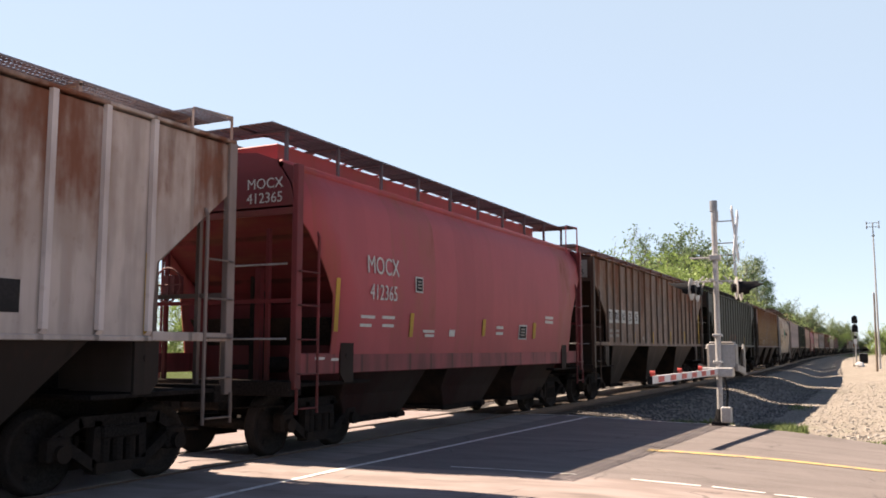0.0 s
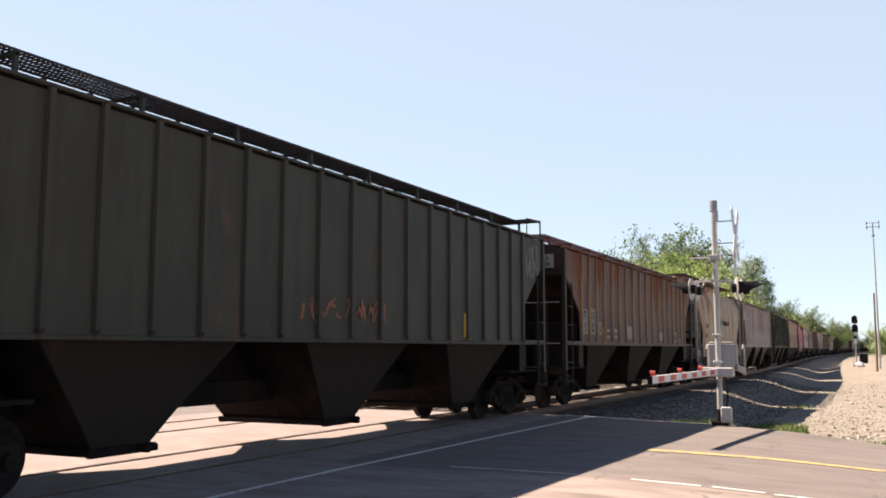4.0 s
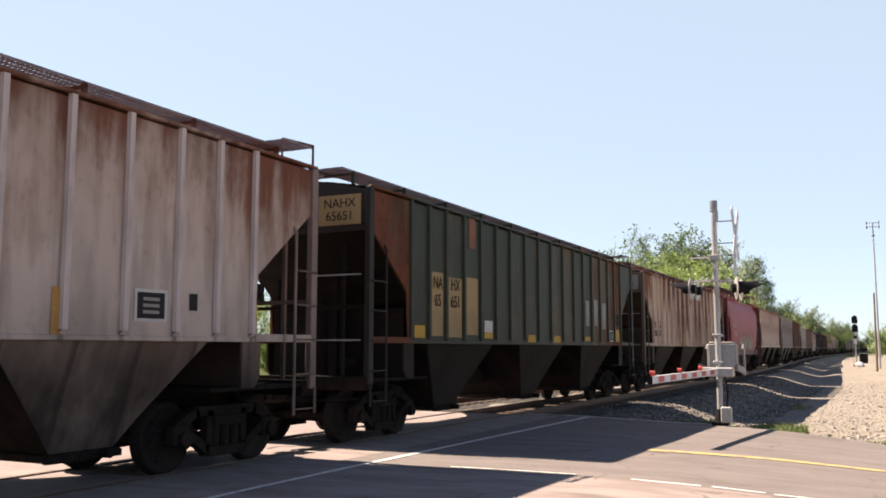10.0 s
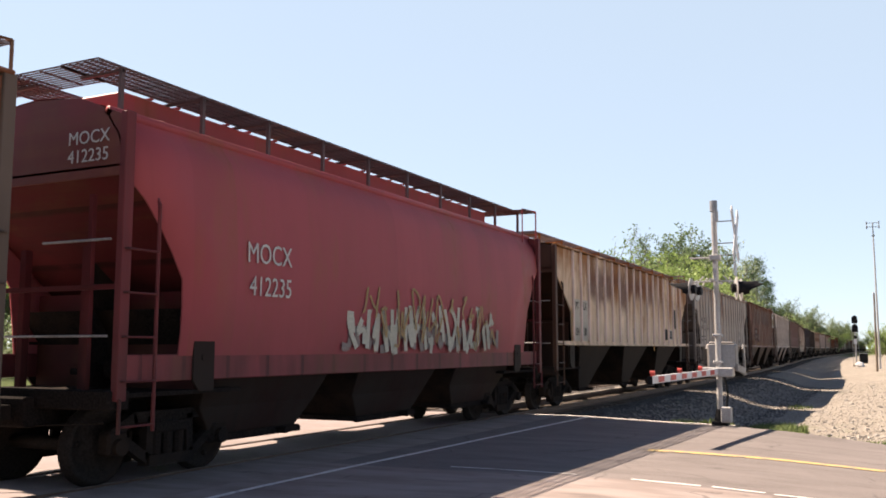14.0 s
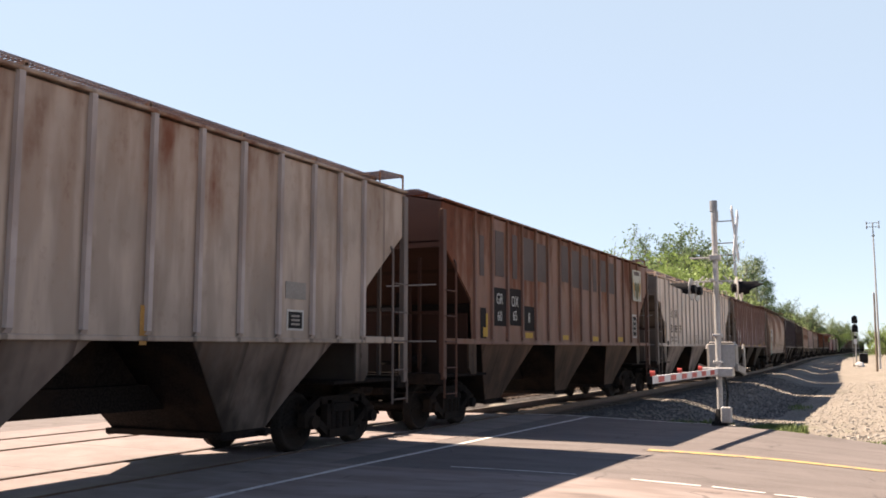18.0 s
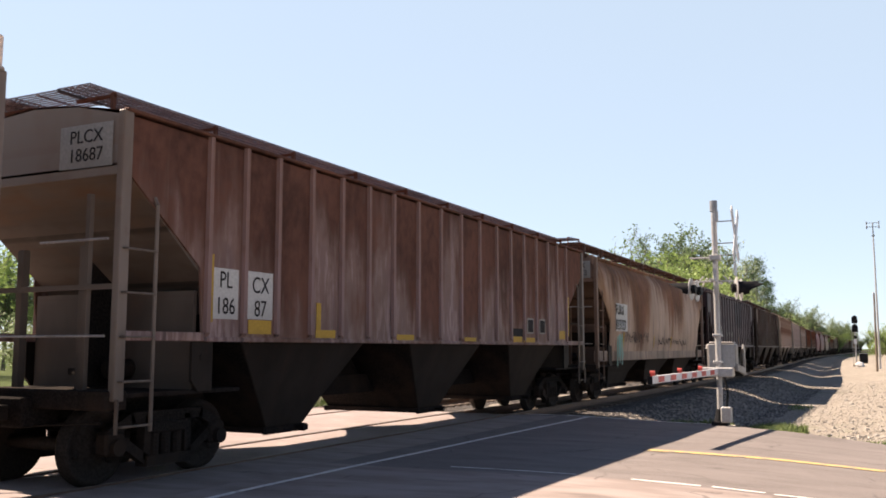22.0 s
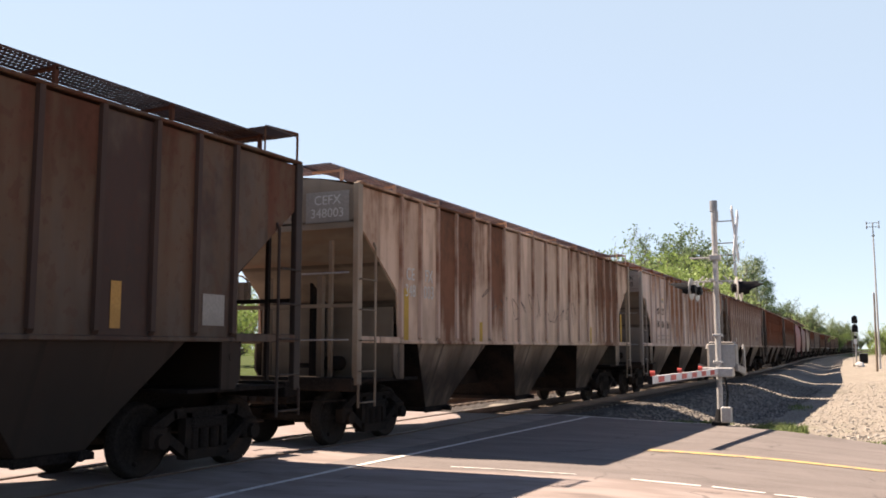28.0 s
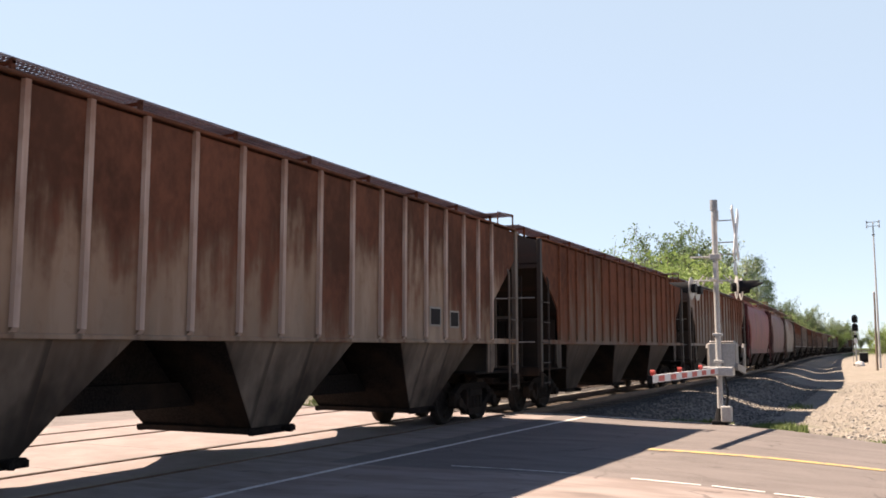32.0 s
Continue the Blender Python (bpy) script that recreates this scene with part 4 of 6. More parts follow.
def crossing_signal():
    top = tagged(new("crossing_signal"), "silver railway crossing mast with flashing lamps and lowered striped gate", "crossing signal")
    top.matrix_basis = pose(MX, MY, road_z(MX, MY) - 0.06, 0, 0, 0)
    def made(name, build, mat, parent=top, label="", m=None, smooth=False):
        b = bm_new()
        build(b)
        return part(name, mesh_of(name, b, smooth), mat, parent, label, m)
    made("plinth", lambda b: box(b, -0.30, 0.30, -0.28, 0.28, -0.3, 0.06, 0.02), M_CONC)
    made("base_casting", lambda b: (box(b, -0.17, 0.17, -0.17, 0.17, 0.05, 0.16, 0.02), rod(b, (0, 0, 0.15), (0, 0, 0.42), 0.14, 14, 0.085)), M_BLACK)
    made("junction_box", lambda b: box(b, 0.05, 0.27, -0.26, -0.06, 0.14, 0.48, 0.02), M_SILVER)
    made("mast", lambda b: rod(b, (0, 0, 0.06), (0, 0, 5.03), 0.064, 18), M_SILVER, smooth=False)
    made("mast_clamp", lambda b: box(b, -0.10, 0.10, -0.10, 0.10, 2.02, 2.08, 0.01), M_SILVER)
    made("mast_clamp", lambda b: box(b, -0.10, 0.10, -0.10, 0.10, 1.42, 1.48, 0.01), M_SILVER)
    made("conduit", lambda b: (rod(b, (0.16, -0.12, 0.45), (0.19, -0.1, 0.8), 0.025, 8), rod(b, (0.19, -0.1, 0.8), (0.12, -0.05, 1.15), 0.025, 8)), M_BLACK)
    # bell on the top
    made("bell", lambda b: (rod(b, (0, 0, 4.86), (0, 0, 5.10), 0.085, 16), rod(b, (0.05, 0.0, 4.62), (0.05, 0.0, 4.86), 0.05, 10)), M_STEEL)
    # crossbuck, facing along the road
    buck = made("crossbuck", lambda b: rod(b, (0.43, 0, 3.5), (0.43, 0, 4.7), 0.012, 6), M_STEEL)
    for z in (4.62, 4.12, 3.85):
        made("bracket", lambda b: rod(b, (0, 0, z), (0.44, 0, z), 0.014, 6), M_STEEL, buck)
    for a in (52, -52):
        made("crossbuck_blade", lambda b: box(b, -0.012, 0.012, -0.70, 0.70, -0.115, 0.115, 0.01), M_WHITE, buck, "white crossbuck board", pose(0.45 + 0.015 * (a > 0), 0, 4.30, a, 0, 0))
    made("small_sign", lambda b: box(b, -0.006, 0.006, -0.20, 0.20, -0.15, 0.15), M_WHITE, top, "small white sign plate under the crossbuck", pose(0.43, 0, 3.52))
    made("upper_arm", lambda b: (rod(b, (0, 0, 3.80), (-0.55, -0.05, 3.80), 0.02, 8), box(b, -0.12, 0.12, -0.1, 0.1, 3.74, 3.86, 0.01)), M_SILVER)
    # lamps
    made("cross_arm", lambda b: (rod(b, (-0.50, -0.10, 3.26), (0.50, 0.10, 3.26), 0.022, 8), rod(b, (0, -0.75, 3.26), (0, 0.75, 3.26), 0.03, 8)), M_SILVER)
    for s in (-1, 1):
        for d in (-0.62, 0.62):
            x = 0.38 * s
            lamp = made("flasher_lamp", lambda b: rod(b, (0.0, 0, 0), (s * 0.10, 0, 0), 0.10, 16), M_BLACK, top, "round red crossing lamp with black hood", pose(x, d * 0.55, 3.08, 0, 0, -4 if s < 0 else 18))
            made("lamp_disc", lambda b: rod(b, (s * 0.10, 0, 0), (s * 0.115, 0, 0), 0.25, 24), M_SILVER, lamp)
            made("lens", lambda b: rod(b, (s * 0.115, 0, 0), (s * 0.13, 0, 0), 0.105, 20), M_LENS, lamp)
            def hood(b):
                n = 18
                for r in (0.15, 0.142):
                    g = []
                    for i in range(n + 1):
                        a = math.radians(-40 + 260 * i / n)
                        reach = 0.16 + 0.34 * max(0, math.sin(a)) ** 0.7
                        g.append((b.verts.new((s * 0.115, r * math.cos(a), r * math.sin(a))), b.verts.new((s * (0.115 + reach), r * math.cos(a), r * math.sin(a)))))
                    for p, q in zip(g, g[1:]):
                        b.faces.new((p[0], q[0], q[1], p[1]))
            made("hood", hood, M_BLACK, lamp)
            made("lamp_bracket", lambda b: rod(b, (0, 0, 0.08), (-x * 0.4, -d * 0.1, 0.28), 0.018, 6), M_SILVER, lamp)
    # gate mechanism
    made("mechanism_housing", lambda b: (box(b, -0.26, 0.36, 0.08, 0.50, 1.25, 1.86, 0.03), box(b, -0.22, 0.32, 0.12, 0.46, 1.86, 1.91, 0.02)), M_CAST, top, "silver gate mechanism housing bolted to the mast")
    made("housing_door", lambda b: box(b, -0.22, 0.34, 0.055, 0.08, 1.32, 1.85, 0.01), M_STEEL)
    for s in (-1, 1):
        def arm(b):
            x = 0.44 if s > 0 else -0.36
            prism(b, [(-0.35, 1.28), (0.85, 1.15), (0.85, 1.75), (0.65, 1.85), (0.55, 1.75), (0.7, 1.65), (0.7, 1.32), (-0.35, 1.42)], x - 0.02, x + 0.02)
        made("support_arm", arm, M_CAST)
    made("counterweight", lambda b: box(b, -0.34, 0.42, 0.62, 0.86, 1.12, 1.42, 0.02), M_BLACK)
    made("gate_clamp", lambda b: box(b, -0.34, 0.36, -0.42, -0.12, 1.14, 1.34, 0.02), M_SILVER)
    # striped arm
    a0, a1 = Vector((0.02, -0.35, 1.25)), Vector((-0.24, -5.45, 1.22))
    axis = (a1 - a0)
    n = 13
    gate = made("gate_arm", lambda b: box(b, -0.026, 0.026, 0, axis.length, -0.064, 0.064), M_WHITE, top, "lowered gate arm with red and white stripes",
                Matrix.Translation(a0) @ axis.to_track_quat("Y", "Z").to_matrix().to_4x4())
    for i in range(n):
        y0, y1 = axis.length * i / n, axis.length * (i + 1) / n
        made("stripe", lambda b: box(b, -0.031, 0.031, y0 + 0.002, y1 - 0.002, -0.048, 0.048), M_RED if i % 2 else M_WHITE, gate)
    for i, f in enumerate((0.97, 0.62, 0.3)):
        y = axis.length * f
        made("gate_lamp", lambda b: (box(b, -0.025, 0.025, y - 0.04, y + 0.04, 0.064, 0.085), rod(b, (-0.04, y, 0.12), (0.04, y, 0.12), 0.038, 12)), M_RED, gate, "small red lamp on the gate arm")
    made("tip_cap", lambda b: box(b, -0.04, 0.04, axis.length, axis.length + 0.03, -0.07, 0.07), M_BLACK, gate)


crossing_signal()


# ---- block signal, floodlight pole, wooden pole, trackside clutter ----
def block_signal(x, y):
    top = tagged(new("block_signal"), "railway block signal with two black lamp heads on a grey mast", "railway signal")
    top.matrix_basis = pose(x, y, land_z(x, y) - 0.1)
    b = bm_new(); box(b, -0.35, 0.35, -0.35, 0.35, -0.2, 0.35, 0.03); part("plinth", b, M_CONC, top)
    b = bm_new(); rod(b, (0, 0, 0.3), (0, 0, 5.2), 0.075, 12); part("mast", b, M_STEEL, top)
    b = bm_new()
    for z in (2.0, 3.2):
        rod(b, (-0.3, 0.1, z), (0.3, 0.1, z), 0.02, 6)
    for x_ in (-0.3, 0.3):
        rod(b, (x_, 0.1, 0.4), (x_, 0.1, 4.0), 0.02, 6)
    for k in range(9):
        rod(b, (-0.3, 0.1, 0.6 + 0.38 * k), (0.3, 0.1, 0.6 + 0.38 * k), 0.012, 6)
    part("ladder", b, M_STEEL, top)
    for z in (4.12, 5.02):
        b = bm_new(); box(b, -0.29, 0.29, -0.14, -0.10, z - 0.42, z + 0.16, 0.02); rod(b, (0, -0.14, z + 0.12), (0, -0.10, z + 0.12), 0.29, 20); rod(b, (0, -0.14, z), (0, 0.2, z), 0.2, 12)
        head = part("signal_head", b, M_BLACK, top, "black signal lamp head with its backplate")
        b = bm_new(); rod(b, (0, -0.15, z), (0, -0.45, z + 0.02), 0.14, 12); part("hood", b, M_BLACK, head)
    b = bm_new(); box(b, -0.16, 0.16, -0.10, -0.08, 2.45, 2.95); part("number_plate", b, M_WHITE, top, "white plate on the mast")
    b = bm_new(); box(b, -0.16, 0.16, -0.10, -0.08, 3.02, 3.3); part("marker_plate", b, M_BLACK, top)


block_signal(-3.1, 104.0)


def flood_pole(x, y, h):
    top = tagged(new("floodlight_pole"), "tall thin steel pole with two cross bars of small lamps", "lamp post")
    top.matrix_basis = pose(x, y, land_z(x, y) - 0.1)
    b = bm_new(); rod(b, (0, 0, 0), (0, 0, h), 0.10, 12, 0.05); part("pole", b, M_SILVER, top)
    for z in (h - 0.05, h - 0.42):
        b = bm_new(); box(b, -0.52, 0.52, -0.03, 0.03, z - 0.025, z + 0.025); bar = part("cross_bar", b, M_STEEL, top)
        for k in (-0.5, 0.5):
            b = bm_new(); box(b, k - 0.05, k + 0.05, -0.14, 0.10, z - 0.16, z + 0.14, 0.02); part("lamp_housing", b, M_STEEL, bar)
    b = bm_new(); box(b, -0.12, 0.12, -0.2, -0.1, h - 1.3, h - 1.15); part("bracket", b, M_STEEL, top)


flood_pole(-0.75, 88.0, 13.1)


def wooden_pole(x, y, h):
    top = tagged(new("wooden_pole"), "short weathered wooden utility pole beside the tall lamp pole", "pole")
    top.matrix_basis = pose(x, y, land_z(x, y) - 0.1)
    b = bm_new(); rod(b, (0, 0, 0), (0.05, 0, h), 0.10, 12, 0.07); part("shaft", b, M_WOOD, top)
    b = bm_new(); rod(b, (0.05, 0, h), (0.05, 0, h + 0.06), 0.08, 12, 0.03); part("cap", b, M_STEEL, top)


wooden_pole(-0.95, 84.0, 6.7)


def cabinet(x, y):
    top = tagged(new("relay_cabinet"), "dark grey steel trackside relay cabinet", "cabinet")
    top.matrix_basis = pose(x, y, land_z(x, y) - 0.05)
    b = bm_new(); box(b, -0.45, 0.45, -0.4, 0.4, 0, 1.2, 0.03); part("body", b, M_BLACK, top)
    b = bm_new(); box(b, -0.50, 0.50, -0.45, 0.45, 1.2, 1.26, 0.02); part("lid", b, M_STEEL, top)
    b = bm_new(); box(b, -0.38, 0.38, -0.42, -0.40, 0.12, 1.1, 0.01); part("door", b, M_BLACK, top)


cabinet(-2.7, 118.0)


def rag_heap(x, y):
    b = bm_new()
    bmesh.ops.create_icosphere(b, subdivisions=3, radius=0.42)
    for v in b.verts:
        n = noise.noise(v.co * 3.1)
        v.co *= 1 + 0.35 * n
        v.co.z = v.co.z * 0.75 + 0.25
    ob = part("rubble_sack", mesh_of("rubble_sack", b, True), M_WHITE, None, m=pose(x, y, land_z(x, y) - 0.05))
    tagged(ob, "crumpled white sack lying by the signal mast", "sack")


rag_heap(-2.55, 97.0)

# ---- loose stones and grass ----
def stones(name, n, area, size, mat, label, seed):
    rnd = random.Random(seed)
    verts, faces = [], []
    for _ in range(n):
        x, y = area(rnd)
        z = land_z(x, y)
        r = size * rnd.uniform(0.5, 1.6)
        k = len(verts)
        turn = rnd.uniform(0, 1.5)
        ca, sa = math.cos(turn), math.sin(turn)
        for dz, f in ((-0.5, 1.0), (0.55, 0.7)):
            for dx, dy in ((-1, -0.8), (1, -0.8), (1, 0.8), (-1, 0.8)):
                px, py = dx * f * r * rnd.uniform(0.5, 1.0), dy * f * r * rnd.uniform(0.5, 1.0)
                verts.append((x + px * ca - py * sa, y + px * sa + py * ca, z + dz * r * rnd.uniform(0.5, 1.1)))
        for q in ((0, 3, 2, 1), (4, 5, 6, 7), (0, 1, 5, 4), (1, 2, 6, 5), (2, 3, 7, 6), (3, 0, 4, 7)):
            faces.append(tuple(k + i for i in q))
    me = bpy.data.meshes.new(name)
    me.from_pydata(verts, [], faces)
    return tagged(part(name, me, mat, None), label, "stones", kind="stuff")


def stone_material(name, dark, light):
    m, t, b = material(name, 0.95)
    r = t.nodes.new("ShaderNodeNewGeometry").outputs["Random Per Island"]
    t.links.new(blend(t, r, dark, light), b.inputs["Base Color"])
    return m


M_BALLAST_LOOSE = stone_material("loose_ballast", (0.044, 0.039, 0.039), (0.148, 0.138, 0.136))
M_PEBBLE = stone_material("pale_pebbles", (0.222, 0.197, 0.171), (0.382, 0.355, 0.324))


def near_first(r, x0, x1, y0, y1):
    f = r.random() ** 1.9
    y = y0 + (y1 - y0) * f
    return r.uniform(x0, x1) + bend(y), y


stones("ballast_stones", 16000, lambda r: near_first(r, TRACK + 1.2, TRACK + 5.6, 21.9, 62), 0.034, M_BALLAST_LOOSE, "grey crushed stone on the ballast shoulder", 3)
stones("bank_pebbles", 9000, lambda r: near_first(r, -4.2, 3.5, 23.0, 70), 0.030, M_PEBBLE, "pale pebbles scattered on the sandy bank", 4)
stones("bank_rocks", 260, lambda r: near_first(r, -2.2, 3.5, 26, 66), 0.075, M_PEBBLE, "pale broken rocks lying on the bank", 5)
stones("far_ballast_stones", 5000, lambda r: near_first(r, TRACK_2 - 5.5, TRACK_2 - 1.2, 21.9, 60), 0.04, M_BALLAST_LOOSE, "grey crushed stone beyond the second track", 6)


def grass(name, spots, label, seed):
    rnd = random.Random(seed)
    verts, faces = [], []
    for (cx, cy, rx, ry, n, h) in spots:
        for _ in range(n):
            a, q = rnd.uniform(0, 6.28), rnd.random() ** 0.7
            x, y = cx + rx * q * math.cos(a), cy + ry * q * math.sin(a)
            z = land_z(x, y) - 0.02
            hh = h * rnd.uniform(0.4, 1.2)
            t = rnd.uniform(0, 6.28)
            w, lx, ly = rnd.uniform(0.008, 0.018), rnd.uniform(-0.5, 0.5) * hh, rnd.uniform(-0.5, 0.5) * hh
            dx, dy = w * math.cos(t), w * math.sin(t)
            k = len(verts)
            verts += [(x - dx, y - dy, z), (x + dx, y + dy, z), (x + lx * 0.4 + dx * 0.7, y + ly * 0.4 + dy * 0.7, z + hh * 0.6), (x + lx * 0.4 - dx * 0.7, y + ly * 0.4 - dy * 0.7, z + hh * 0.6), (x + lx, y + ly, z + hh)]
            faces += [(k, k + 1, k + 2, k + 3), (k + 3, k + 2, k + 4)]
    me = bpy.data.meshes.new(name)
    me.from_pydata(verts, [], faces)
    m, t, b = material(name + "_blades", 0.7)
    r = t.nodes.new("ShaderNodeNewGeometry").outputs["Random Per Island"]
    t.links.new(blend(t, r, (0.035, 0.075, 0.012), (0.16, 0.21, 0.05)), b.inputs["Base Color"])
    return tagged(part(name, me, m, None), label, "grass", kind="stuff")


grass("grass_tufts", [(-3.0, 28.2, 0.8, 1.6, 2600, 0.28), (-2.6, 24.9, 0.9, 0.6, 1500, 0.16), (-2.9, 26.2, 0.6, 1.0, 3200, 0.36), (-2.1, 24.6, 0.9, 0.7, 1500, 0.26), (-1.2, 23.5, 1.2, 0.7, 1000, 0.18), (-3.5, 21.6, 0.5, 0.3, 700, 0.2), (-4.3, 21.7, 0.5, 0.25, 500, 0.2), (-3.0, 25.5, 0.8, 0.9, 600, 0.14),
                      (-3.4, 40, 0.5, 1.4, 200, 0.15), (-0.3, 22.9, 1.2, 0.4, 500, 0.09), (1.0, 24, 2.0, 1.2, 400, 0.1)], "green grass tufts at the edge of the road and bank", 8)
grass("grass_beyond", [(-19.5, 25.5, 2.5, 3.5, 6000, 0.3), (-20, 36, 3, 6, 5000, 0.35)], "green grass beyond the second track", 9)


# ---- trees ----
def leaf_material(name, dark, light):
    m, t, b = material(name, 0.6)
    r = t.nodes.new("ShaderNodeNewGeometry").outputs["Random Per Island"]
    o = t.nodes.new("ShaderNodeObjectInfo").outputs["Random"]
    c = blend(t, r, dark, light)
    c = blend(t, maths(t, "MULTIPLY", o, 0.35), c, tuple(x * 0.6 for x in dark))
    t.links.new(c, b.inputs["Base Color"])
    tr = node(t, "ShaderNodeBsdfTranslucent", Color=c)
    mix = node(t, "ShaderNodeMixShader", Fac=0.35)
    t.links.new(b.outputs[0], mix.inputs[1])
    t.links.new(tr.outputs[0], mix.inputs[2])
    t.links.new(mix.outputs[0], t.nodes["Material Output"].inputs["Surface"])
    return m


M_LEAF = leaf_material("spring_leaves", (0.094, 0.146, 0.064), (0.230, 0.311, 0.174))
M_LIME = leaf_material("lime_green_leaves", (0.152, 0.236, 0.062), (0.336, 0.440, 0.168))
M_PINE = leaf_material("pine_needles", (0.024, 0.060, 0.022), (0.085, 0.149, 0.049))
M_BARK = plain("grey_bark", (0.14, 0.115, 0.095), 0.95, 0, 0.3, 6, bump=0.5)


def tree_template(kind, seed):
    """Trunk with limbs, and a crown of leaf clumps set at the ends of the twigs; 10 m tall."""
    rnd = random.Random(seed)
    b = bm_new()
    tips = []

    def limb(p, d, length, r, depth):
        segs = 3
        q = Vector(p)
        dd = Vector(d).normalized()
        for i in range(segs):
            nd = (dd + Vector((rnd.uniform(-0.25, 0.25), rnd.uniform(-0.25, 0.25), rnd.uniform(-0.02, 0.2)))).normalized()
            e = q + nd * length / segs
            rod(b, q, e, r * (1 - 0.25 * i / segs), 6 if depth < 2 else 4, r * (1 - 0.25 * (i + 1) / segs))
            q, dd = e, nd
            if depth < 3 and (i > 0 or depth > 0):
                for _ in range(2 if depth < 2 else 1):
                    a = rnd.uniform(0, 6.28)
                    side = Vector((math.cos(a), math.sin(a), rnd.uniform(0.1, 0.8)))
                    limb(q, (dd * 0.5 + side).normalized(), length * rnd.uniform(0.5, 0.72), r * 0.5, depth + 1)
            if depth >= 2:
                tips.append(q.copy())
        tips.append(q.copy())
    if kind == "pine":
        rod(b, (0, 0, 0), (0.05, 0, 9.9), 0.2, 8, 0.03)
        for k in range(60):
            z = 2.2 + 7.6 * k / 60
            a = k * 2.4 + rnd.uniform(-0.3, 0.3)
            ln = (10.3 - z) * 0.30 * rnd.uniform(0.6, 1.2) + 0.25
            e = Vector((ln * math.cos(a), ln * math.sin(a), z + rnd.uniform(-0.2, 0.35)))
            rod(b, (0, 0, z), e, 0.035, 4, 0.01)
            for f in (0.45, 0.7, 0.9, 1.0):
                tips.append(Vector((0, 0, z)).lerp(e, f))
    elif kind == "bush":
        for k in range(9):
            a = k * 0.7
            limb((0.3 * math.cos(a), 0.3 * math.sin(a), 0), (math.cos(a) * 0.9, math.sin(a) * 0.9, 1.2), rnd.uniform(3.8, 5.2), 0.09, 1)
    else:
        limb((0, 0, 0), (0.02, 0.03, 1), 4.4, 0.26, 0)
        top = Vector((0.1, 0.1, 3.6))
        for k in range(6):
            a = k * 1.05 + rnd.uniform(-0.3, 0.3)
            limb(top + Vector((0, 0, rnd.uniform(-1.2, 0.4))), (math.cos(a) * 0.75, math.sin(a) * 0.75, 1.0), rnd.uniform(3.2, 4.8), 0.12, 1)
    trunk = mesh_of("trunk", b)
    hi = max(p.z for p in tips)
    verts, faces = [], []
    per = {"pine": 22, "bush": 16, "leafy": 12, "bare": 2}[kind]
    for p in tips:
        if p.z < (1.4 if kind != "bush" else 0.3):
            continue
        for _ in range(per):
            c = p + Vector((rnd.gauss(0, 0.33), rnd.gauss(0, 0.33), rnd.gauss(0, 0.26)))
            s = rnd.uniform(0.05, 0.13) * (0.7 if kind == "pine" else 1.0)
            u = Vector((rnd.uniform(-1, 1), rnd.uniform(-1, 1), rnd.uniform(-0.6, 0.6))).normalized()
            w = u.orthogonal().normalized()
            k = len(verts)
            verts += [tuple(c - u * s * 1.4), tuple(c + w * s * 0.8), tuple(c + u * s * 1.4), tuple(c - w * s * 0.8)]
            faces.append((k, k + 1, k + 2, k + 3))
    crown = bpy.data.meshes.new("crown")
    crown.from_pydata(verts, [], faces)
    return trunk, crown, hi


TEMPLATES = {k: [tree_template(k, 11 * i + len(k)) for i in range(n)] for k, n in (("leafy", 3), ("bare", 1), ("pine", 1), ("bush", 2))}


def tree(kind, x, y, h, i):
    trunk, crown, hi = TEMPLATES[kind][i % len(TEMPLATES[kind])]
    label = {"leafy": "tall leafy tree with fresh spring leaves beside the line", "bare": "tree with thin branches and few young leaves",
             "pine": "dark green pine tree behind the train", "bush": "bright green bushy thicket beside the line"}[kind]
    top = tagged(new({"bush": "bush", "pine": "pine_tree"}.get(kind, "tree")), label, "bush" if kind == "bush" else "tree")
    wide = {"leafy": 0.8, "bare": 0.8, "pine": 0.8, "bush": 0.9}[kind]
    f = h / hi
    top.matrix_basis = pose(x, y, land_z(x, y) - 0.15, 0, 0, 47 * i) @ Matrix.Diagonal((f * wide, f * wide, f, 1))
    part("trunk", trunk, M_BARK, top)
    part("crown", crown, {"pine": M_PINE, "bush": M_LIME}.get(kind, M_LEAF), top)


